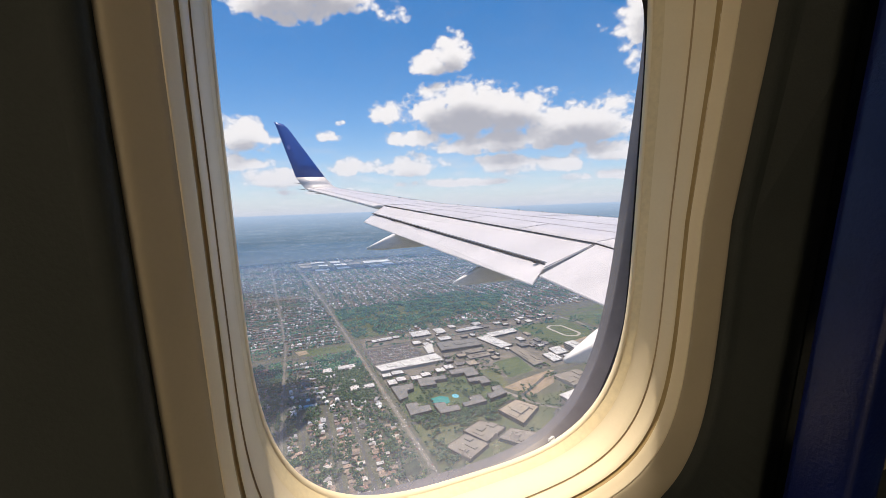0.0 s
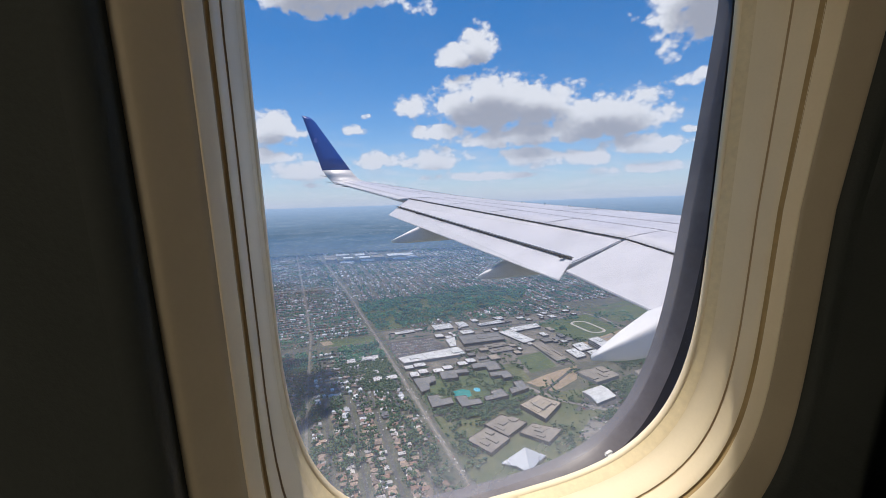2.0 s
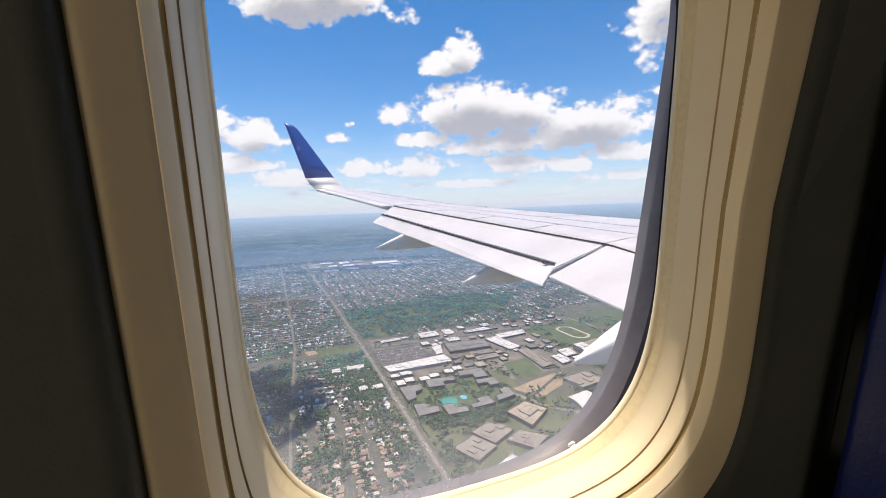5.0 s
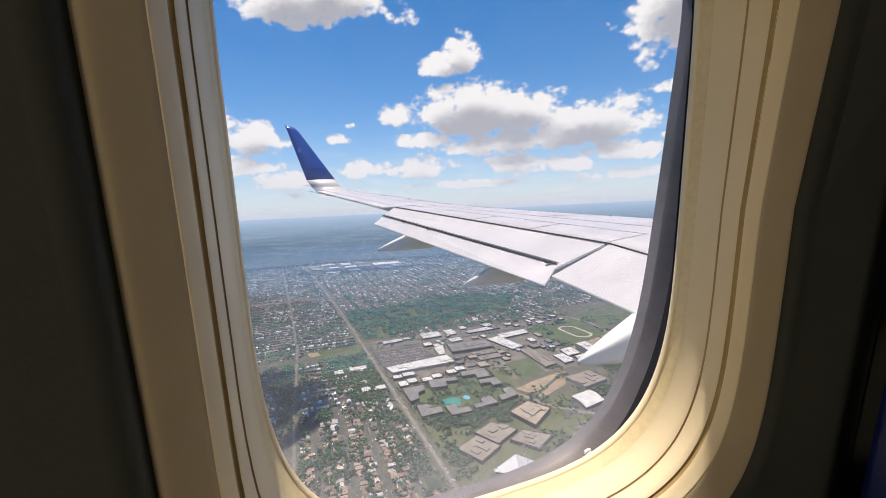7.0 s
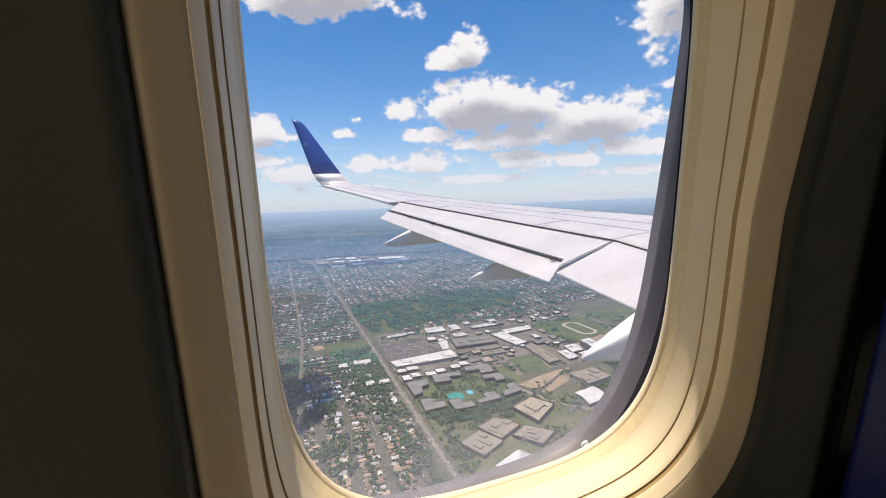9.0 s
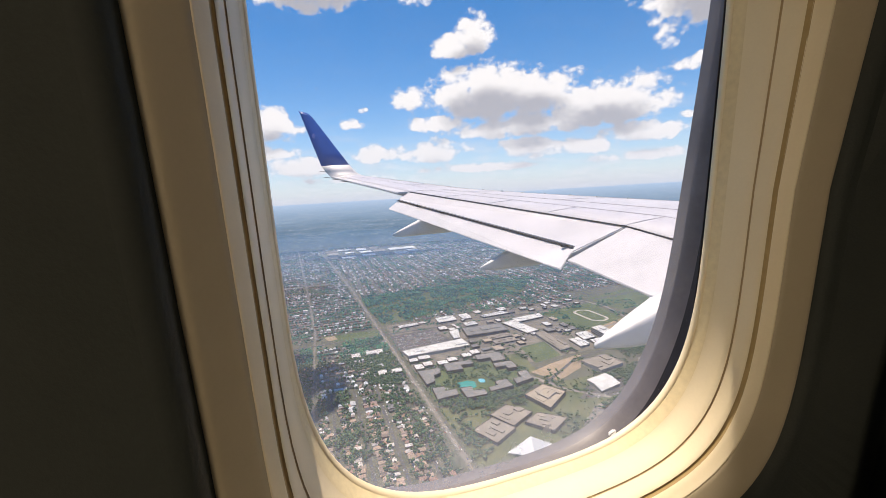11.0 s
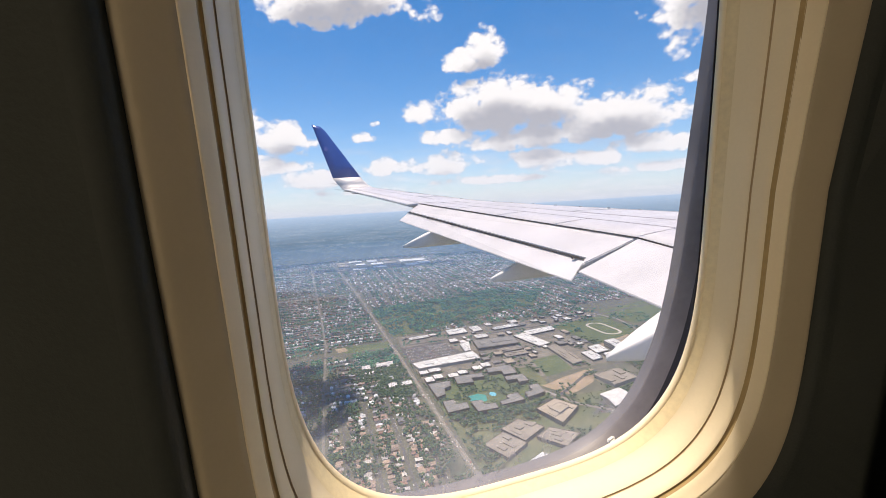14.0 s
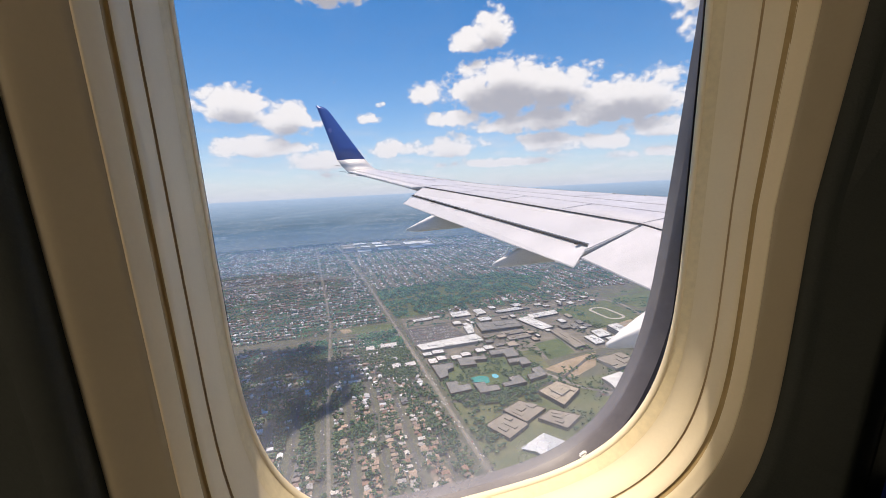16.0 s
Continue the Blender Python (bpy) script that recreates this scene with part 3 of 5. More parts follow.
def ground_material():
    m, t, b = material("suburban_ground", 0.9)
    big = noise_of(t, 0.006, 5, 0.6)
    mid = noise_of(t, 0.045, 6, 0.65)
    fine = noise_of(t, 0.25, 4, 0.7)
    grass = ramp(t, mid, ((0.30, (0.040, 0.060, 0.036)), (0.50, (0.090, 0.100, 0.066)), (0.70, (0.185, 0.170, 0.130))))
    yard = ramp(t, fine, ((0.30, (0.045, 0.062, 0.042)), (0.55, (0.125, 0.120, 0.095)), (0.75, (0.30, 0.265, 0.225))))
    base = mixed(t, grass, yard, ramp(t, big, ((0.35, (0.25, 0.25, 0.25)), (0.65, (0.75, 0.75, 0.75)))))
    t.links.new(base, b.inputs["Base Color"])
    return m


GROUND = ground_material()
ASPHALT = simple("asphalt", (0.075, 0.076, 0.078), (0.125, 0.123, 0.12), 0.05, 0.9, fine=9)
ASPHALT_PALE = simple("pale_worn_asphalt", (0.15, 0.145, 0.13), (0.23, 0.22, 0.19), 0.05, 0.9, fine=9)
CONCRETE = simple("concrete_road", (0.20, 0.19, 0.17), (0.29, 0.27, 0.24), 0.04, 0.9, fine=12)
CONCRETE_DIM = simple("worn_paving", (0.13, 0.12, 0.10), (0.25, 0.225, 0.19), 0.02, 0.9, fine=14)
LAWN = simple("mown_grass", (0.062, 0.100, 0.045), (0.120, 0.155, 0.072), 0.02, 0.95, fine=10)
DRY = simple("dry_grass", (0.075, 0.108, 0.050), (0.165, 0.168, 0.090), 0.018, 0.95, fine=9)
DIRT = simple("bare_earth", (0.28, 0.21, 0.14), (0.40, 0.31, 0.22), 0.03, 0.95, fine=11)
CLAY = simple("running_track", (0.42, 0.38, 0.33), (0.52, 0.48, 0.42), 0.05, 0.9)
WATER = simple("pool_water", (0.02, 0.24, 0.22), (0.03, 0.32, 0.29), 0.2, 0.12, grain=0.05)
PALE_BLUE = simple("pool_blue", (0.10, 0.45, 0.60), (0.16, 0.55, 0.70), 0.4, 0.15)
ROOF_WHITE = simple("white_flat_roof", (0.50, 0.50, 0.49), (0.80, 0.80, 0.79), 0.07, 0.7, fine=6, mottle=0.9)
ROOF_CLEAN = simple("clean_white_membrane", (0.74, 0.75, 0.76), (0.84, 0.84, 0.85), 0.05, 0.6, fine=5)
ROOF_GREY = simple("grey_flat_roof", (0.16, 0.16, 0.16), (0.25, 0.245, 0.235), 0.05, 0.9, fine=8)
ROOF_TAN = simple("tan_gravel_roof", (0.33, 0.28, 0.215), (0.43, 0.365, 0.285), 0.05, 0.9, fine=8)
ROOF_DIM = simple("dull_gravel_roof", (0.235, 0.205, 0.170), (0.315, 0.280, 0.235), 0.05, 0.9, fine=8)
WALL_DARK = simple("dark_brick_wall", (0.09, 0.08, 0.07), (0.15, 0.13, 0.115), 0.3, 0.9)
WALL_PALE = simple("pale_wall", (0.35, 0.32, 0.28), (0.48, 0.44, 0.39), 0.3, 0.9)
GLASS_DARK = simple("window_band", (0.03, 0.035, 0.045), (0.06, 0.065, 0.08), 0.5, 0.15)


def per_island(name, stops, rough=0.85, patch=0.0):
    """Colours picked piece by piece, with soft stains over them."""
    m, t, b = material(name, rough)
    g = t.nodes.new("ShaderNodeNewGeometry")
    base = ramp(t, g.outputs["Random Per Island"], stops, "CONSTANT")
    if patch:
        # stands of other kinds, lighter and darker
        base = mixed(t, base, ramp(t, noise_of(t, patch, 3, 0.6), ((0.36, (0.50, 0.58, 0.66)), (0.5, (0.95, 0.95, 0.95)), (0.64, (1.5, 1.35, 1.05)))), 1.0, "MULTIPLY")
    t.links.new(mixed(t, base, ramp(t, noise_of(t, 0.35, 4, 0.6), ((0.3, (0.65, 0.65, 0.65)), (0.7, (1.05, 1.05, 1.05)))), 0.8, "MULTIPLY"), b.inputs["Base Color"])
    return m


def per_object(name, stops, rough=0.85):
    m, t, b = material(name, rough)
    g = t.nodes.new("ShaderNodeObjectInfo")
    base = ramp(t, g.outputs["Random"], stops, "CONSTANT")
    t.links.new(mixed(t, base, ramp(t, noise_of(t, 0.35, 4, 0.6), ((0.3, (0.65, 0.65, 0.65)), (0.7, (1.05, 1.05, 1.05)))), 0.8, "MULTIPLY"), b.inputs["Base Color"])
    return m


ROOFS = ((0.0, (0.10, 0.10, 0.11)), (0.18, (0.18, 0.175, 0.18)), (0.36, (0.37, 0.30, 0.27)), (0.50, (0.46, 0.465, 0.48)), (0.64, (0.33, 0.22, 0.18)), (0.77, (0.70, 0.71, 0.73)), (0.90, (0.88, 0.88, 0.88)))
WALLS = ((0.0, (0.34, 0.28, 0.22)), (0.3, (0.26, 0.16, 0.11)), (0.55, (0.48, 0.45, 0.40)), (0.8, (0.62, 0.60, 0.56)))
# far leaves: the teal of the distance haze is put into their colour
LEAVES_HAZED = ((0.0, (0.032, 0.130, 0.108)), (0.3, (0.052, 0.215, 0.162)), (0.6, (0.085, 0.295, 0.205)), (0.85, (0.150, 0.340, 0.205)))
ROOF_MANY, WALL_MANY, LEAF_HAZED = per_island("house_roofs", ROOFS), per_island("house_walls", WALLS), per_island("hazed_tree_leaves", LEAVES_HAZED, 0.95, 0.016)
ROOFS_NEAR = ((0.0, (0.26, 0.20, 0.16)), (0.2, (0.40, 0.305, 0.235)), (0.42, (0.50, 0.365, 0.275)), (0.6, (0.46, 0.43, 0.405)), (0.76, (0.36, 0.22, 0.165)), (0.90, (0.70, 0.655, 0.60)), (0.97, (0.86, 0.86, 0.85)))
LEAVES_NEAR = ((0.0, (0.055, 0.092, 0.042)), (0.3, (0.075, 0.118, 0.052)), (0.6, (0.095, 0.140, 0.062)), (0.85, (0.125, 0.160, 0.075)))
ROOF_ONE, WALL_ONE, LEAF_ONE = per_object("house_roof", ROOFS_NEAR), per_object("house_wall", WALLS), per_object("tree_crown", LEAVES_NEAR, 0.95)
LEAF_YARD = per_island("yard_leaves", ((0.0, (0.034, 0.088, 0.054)), (0.3, (0.058, 0.128, 0.070)), (0.6, (0.092, 0.170, 0.082)), (0.85, (0.145, 0.210, 0.100))), 0.95)
BARK = simple("bark", (0.06, 0.045, 0.03), (0.11, 0.085, 0.06), 1.0, 0.95)
CAR_MANY = per_island("car_paint", ((0.0, (0.62, 0.62, 0.62)), (0.35, (0.08, 0.08, 0.09)), (0.55, (0.35, 0.36, 0.38)), (0.75, (0.30, 0.03, 0.03)), (0.87, (0.04, 0.08, 0.25))), 0.35)

ring_g = [(4900 * math.cos(2 * math.pi * i / 96), 4900 * math.sin(2 * math.pi * i / 96), GZ) for i in range(96)]
tagged(new("ground", mesh_of("ground", ring_g + [(0, 0, GZ)], [(i, (i + 1) % 96, 96) for i in range(96)], GROUND)), "grey-green suburban ground with yards and bare patches", "ground", kind="structure")


def area(name, corners, mat, label, category, lift=0.15, kind="structure"):
    """A flat piece of ground cover with a small real step at its edge."""
    n = len(corners)
    verts = [(x, y, GZ + lift) for x, y in corners] + [(x, y, GZ - 0.1) for x, y in corners]
    faces = [tuple(range(n))] + [(j, j + n, (j + 1) % n + n, (j + 1) % n) for j in range(n)]
    return tagged(new(name, fixed(mesh_of(name, verts, faces, mat))), label, category, kind=kind)


def road_line(name, points, width, mat, label, lift=0.2):
    left, right = [], []
    for i, p in enumerate(points):
        a, b = points[max(i - 1, 0)], points[min(i + 1, len(points) - 1)]
        d = Vector((b[0] - a[0], b[1] - a[1])).normalized()
        left.append((p[0] - d.y * width / 2, p[1] + d.x * width / 2))
        right.append((p[0] + d.y * width / 2, p[1] - d.x * width / 2))
    return area(name, right + left[::-1], mat, label, "road", lift)


MAIN_X = lambda y: table(y, (600, 262), (1457, 237), (2557, 198), (3512, 146), (4800, 60))
road_line("road_main", [(MAIN_X(y), y) for y in (600, 1000, 1457, 2000, 2557, 3000, 3512, 4200, 4800)], 11, ASPHALT_PALE, "wide pale concrete avenue running to the horizon")
for side in (-1, 1):
    road_line("road_line", [(MAIN_X(y) + side * 0.5, y) for y in (600, 1457, 2557, 3512)], 0.5, ROOF_TAN, "yellowed centre line of the avenue", 0.26)
road_line("road_cross", [(-900, 1560), (225, 1616), (437, 1614), (829, 1619), (1121, 1669), (1800, 1760)], 14, ASPHALT, "grey cross street past flat roofs", 0.24)
road_line("road_second", [(-20, 620), (-22, 1200), (-10, 1753), (-37, 2477), (-80, 3400), (-140, 4700)], 7, ASPHALT_PALE, "pale straight side street", 0.24)
road_line("road_mile", [(-1400, 2750), (200, 2790), (1500, 2850), (3000, 2950)], 16, CONCRETE, "pale cross avenue", 0.24)
road_line("road_mile", [(-1800, 3900), (120, 3960), (1800, 4050), (3600, 4150)], 18, CONCRETE, "pale cross avenue", 0.24)
road_line("road_campus", [(520, 1300), (548, 1060), (590, 960), (680, 860), (760, 700)], 12, CONCRETE, "pale curved campus road", 0.22)
road_line("road_campus", [(262, 1000), (420, 985), (560, 1010), (720, 1120), (900, 1160), (1150, 1180)], 10, ASPHALT, "grey campus road", 0.23)
road_line("road_track", [(960, 1330), (1120, 1360), (1160, 1560), (1130, 1700)], 11, CONCRETE, "pale road round the sports ground", 0.23)

woods = [(222, 2118), (252, 1742), (421, 1777), (867, 1948), (979, 1956), (1150, 2200), (933, 2415), (560, 2330), (225, 2275)]
area("park", woods, LAWN, "green wooded cemetery park", "park", 0.12)
area("field", [(15, 1700), (126, 1693), (228, 1690), (215, 1601), (76, 1598)], LAWN, "mown green ball field", "field", 0.12)
area("infield", [(22, 1690), (60, 1692), (70, 1645), (35, 1640)], DIRT, "bare earth infield", "field", 0.18)
area("parking_lot", [(253, 1590), (418, 1600), (440, 1469), (470, 1425), (255, 1400)], ASPHALT, "large grey parking lot with rows of cars", "parking lot", 0.14)
area("lawn", [(624, 1279), (719, 1294), (701, 1164), (603, 1143)], LAWN, "bright green lawn between buildings", "lawn", 0.12)
area("dirt_lot", [(546, 1235), (602, 1234), (580, 1100), (528, 1066)], DRY, "dry yellowed grass plot", "lot", 0.13)
area("dirt_lot", [(560, 1090), (640, 1120), (760, 1150), (700, 1060), (600, 1010)], DIRT, "bare earth lot", "lot", 0.16)
area("sports_field", [(870, 1590), (1140, 1640), (1110, 1370), (900, 1330)], LAWN, "mown sports field", "field", 0.12)
area("sports_field", [(1165, 1700), (1700, 1850), (1800, 1650), (1180, 1480)], LAWN, "long green field", "field", 0.12)
area("dirt_lot", [(900, 1320), (1300, 1460), (1330, 1180), (920, 1150)], DIRT, "bare earth building site", "lot", 0.13)
area("campus_lawn", [(265, 990), (560, 1010), (760, 880), (700, 640), (272, 640)], DRY, "dull green campus grounds", "lawn", 0.12)
area("campus_lawn", [(560, 1005), (900, 1000), (1100, 1120), (1200, 800), (700, 640)], DRY, "dull green campus grounds", "lawn", 0.125)
area("parking_lot", [(530, 800), (600, 860), (720, 890), (760, 800), (620, 700), (540, 740)], CONCRETE, "pale parking lot with trees", "parking lot", 0.17)
area("parking_lot", [(590, 900), (650, 960), (745, 1000), (770, 910), (700, 880)], ASPHALT, "grey parking lot", "parking lot", 0.17)
area("paved_lot", [(743, 771), (884, 763), (899, 686), (749, 643)], CONCRETE_DIM, "grey-brown paved lot beside the trees", "parking lot", 0.17)
area("paved_lot", [(1340, 1470), (1560, 1520), (1630, 1390), (1360, 1320)], CONCRETE_DIM, "pale brown parking lot past the dome", "parking lot", 0.14)
area("reed_strip", [(985, 1130), (1330, 1170), (1330, 1080), (1010, 1075)], LAWN, "green strip below the building site", "field", 0.14)
area("paved_lot", [(990, 848), (1086, 851), (1100, 800), (976, 716), (947, 805)], DIRT, "bare brown lot among trees", "lot", 0.17)
area("paved_yard", [(262, 1730), (1120, 1735), (1120, 1650), (870, 1590), (860, 1170), (560, 1150), (545, 1235), (262, 1235)], CONCRETE_DIM, "grey paved service yards between stores", "yard", 0.10)
area("courtyard", [(265, 1215), (545, 1215), (550, 1015), (270, 1000)], LAWN, "green courtyard of the apartment blocks", "lawn", 0.13)

# running track: an oval ring with grass inside
def oval(cx, cy, half_l, r, lift, turn):
    out = []
    for i in range(48):
        a = 2 * math.pi * i / 48
        x, y = r * math.cos(a), r * math.sin(a) + (half_l if math.sin(a) > 0 else -half_l)
        c, s = math.cos(turn), math.sin(turn)
        out.append((cx + x * c - y * s, cy + x * s + y * c))
    return out


area("running_track", oval(1029, 1478, 45, 40, 0, 0.0), CLAY, "pale oval running track", "track", 0.2)
area("track_infield", oval(1029, 1478, 45, 29, 0, 0.0), LAWN, "green infield of the track", "field", 0.26)


# ---- large flat-roofed buildings ----
def block(name, corners, height, roof_mat, wall_mat, label, bands=0, parapet=0.9, units=0, seed=1):
    """A flat-roofed building: walls, window bands, roof with a parapet, and plant on the roof."""
    cx, cy = sum(p[0] for p in corners) / len(corners), sum(p[1] for p in corners) / len(corners)
    home = thing(name, label, "building", Matrix.Translation((cx, cy, GZ)))
    pts = [Vector((x - cx, y - cy, 0)) for x, y in corners]
    n = len(pts)
    up = Vector((0, 0, height))
    rim = Vector((0, 0, height + parapet))
    inner = [p * (1 - 1.2 / max(p.length, 3)) for p in pts]
    verts = pts + [p + rim for p in pts] + [p + rim for p in inner] + [p + up for p in inner]
    faces = []
    for lo, hi in ((0, 1), (1, 2), (2, 3)):
        faces += [(lo * n + j, lo * n + (j + 1) % n, hi * n + (j + 1) % n, hi * n + j) for j in range(n)]
    child("wall", fixed(mesh_of("wall", verts, faces, wall_mat)), home)
    roof = child("roof", fixed(mesh_of("roof", *slab([p + up for p in inner], 0.4), roof_mat)), home)
    for k in range(bands):
        z = (k + 0.62) * height / bands
        h = 0.34 * height / bands
        vs = [p * (1 + 0.12 / p.length) + Vector((0, 0, z - h / 2)) for p in pts] + [p * (1 + 0.12 / p.length) + Vector((0, 0, z + h / 2)) for p in pts]
        child("window_band", fixed(mesh_of("window_band", vs, [(j, (j + 1) % n, (j + 1) % n + n, j + n) for j in range(n)], GLASS_DARK)), home, "dark band of windows")
    r = random.Random(seed)
    for _ in range(units):
        a, c = r.random(), r.random()
        p = inner[0].lerp(inner[1], 0.12 + 0.76 * a).lerp(inner[3 % n].lerp(inner[2 % n], 0.12 + 0.76 * a), 0.15 + 0.7 * c)
        w, l, h = r.uniform(1.5, 3.5), r.uniform(2, 5), r.uniform(1.2, 2.4)
        b = bmesh.new()
        bmesh.ops.create_cube(b, size=1, matrix=Matrix.Translation(p + up + Vector((0, 0, h / 2))) @ Matrix.Diagonal((w, l, h, 1)))
        bmesh.ops.bevel(b, geom=b.edges[:], offset=0.15, segments=1, affect="EDGES")
        me = bpy.data.meshes.new("roof_unit")
        b.to_mesh(me)
        b.free()
        me.materials.append(WALL_PALE)
        child("roof_unit", me, roof, "grey rooftop plant")
    if n == 4 and (pts[0] - pts[1]).length * (pts[1] - pts[2]).length > 1500:
        for k in range(3):
            a, c, w, l = (k + r.uniform(0.25, 0.75)) / 3, r.uniform(0.25, 0.75), r.uniform(0.05, 0.13), r.uniform(0.10, 0.22)
            quad = [inner[0].lerp(inner[1], i).lerp(inner[3].lerp(inner[2], i), j) for i, j in ((a - w, c - l), (a + w, c - l), (a + w, c + l), (a - w, c + l))]
            h = r.uniform(1.4, 3.2)
            child("raised_roof", fixed(mesh_of("raised_roof", *slab([p + up + Vector((0, 0, h)) for p in quad], h), roof_mat)), roof)
    return home


def rect(x0, x1, y0, y1):
    return [(x0, y1), (x1, y1), (x1, y0), (x0, y0)]


block("shopping_mall", [(258, 1392), (474, 1423), (476, 1348), (268, 1337)], 9, ROOF_WHITE, WALL_PALE, "long store with a bright white flat roof", 0, units=12, seed=2)
block("shopping_mall", [(455, 1508), (495, 1521), (470, 1426), (447, 1423)], 12, ROOF_WHITE, WALL_PALE, "store wing with a sloped white roof", 0, units=3, seed=3)
for i, (x0, x1, y0, y1) in enumerate(((266, 292, 1225, 1262), (294, 322, 1240, 1272), (336, 368, 1232, 1262), (370, 400, 1244, 1274), (422, 452, 1258, 1290), (454, 484, 1270, 1304), (262, 290, 1290, 1318), (292, 330, 1296, 1326))):
    block("row_building", rect(x0, x1, y0, y1), 8, ROOF_WHITE, WALL_DARK, "apartment row with a stepped white flat roof", 3, units=2, seed=20 + i)
for i, cs in enumerate((
    [(266, 1208), (331, 1208), (314, 1132), (268, 1113)], [(275, 1086), (335, 1085), (327, 1025), (271, 1020)], [(341, 1058), (399, 1050), (393, 998), (340, 998)],
    [(349, 1231), (434, 1225), (429, 1166), (343, 1174)], [(457, 1254), (536, 1253), (528, 1183), (448, 1187)], [(482, 1172), (539, 1169), (535, 1119), (475, 1117)],
    [(410, 1053), (471, 1060), (471, 1015), (407, 1008)], [(494, 1086), (547, 1091), (539, 1036), (484, 1022)])):
    near_c = min(range(4), key=lambda j: math.hypot(cs[j][0] - 408, cs[j][1] - 1108))
    a, c, e = (Vector(cs[(near_c + j) % 4]) for j in (-1, 0, 1))
    notch = [tuple(c.lerp(a, 0.5)), tuple(c.lerp(a, 0.5) + (e - c) * 0.45), tuple(c.lerp(e, 0.45))]
    cs = cs[:near_c] + notch + cs[near_c + 1:]
    block("apartment_block", cs, 9.5, ROOF_GREY, WALL_DARK, "dark angled apartment block with a grey flat roof", 4, units=4, seed=40 + i)
area("pool", [(347, 1108), (380, 1112), (396, 1098), (390, 1066), (362, 1056), (346, 1066)], WATER, "green-blue swimming pond among apartments", "pool", 0.3)
area("pool", [(416 + 9 * math.cos(i * 0.4), 1096 + 13 * math.sin(i * 0.4)) for i in range(15)], PALE_BLUE, "round pale blue pool", "pool", 0.3)
block("office_block", [(473, 958), (541, 991), (571, 933), (495, 875)], 10, ROOF_TAN, WALL_DARK, "low office block with a tan gravel roof", 3, units=4, seed=60)
block("office_block", [(500, 945), (535, 962), (548, 935), (510, 912)], 13.5, ROOF_TAN, WALL_PALE, "raised tan roof storey of the office", 1, units=2, seed=61)
for i, cs in enumerate(([(359, 906), (413, 935), (452, 881), (387, 842)], [(416, 848), (461, 874), (508, 828), (455, 792)], [(300, 861), (358, 893), (388, 834), (329, 797)])):
    block("office_block", cs, 7.5, ROOF_DIM, WALL_DARK, "square office block with a dull gravel roof", 2, units=5, seed=63 + i)
block("warehouse", [(717, 1084), (807, 1097), (810, 1022), (725, 1003)], 9, ROOF_DIM, WALL_PALE, "large warehouse with a grey flat roof", 0, units=6, seed=70)
block("warehouse", [(868, 1032), (958, 1048), (928, 976), (857, 964)], 9, ROOF_DIM, WALL_PALE, "large warehouse with a grey flat roof", 0, units=6, seed=71)
block("warehouse", [(780, 930), (880, 950), (890, 870), (790, 850)], 8, ROOF_DIM, WALL_PALE, "low warehouse with a dull roof", 0, units=5, seed=72)
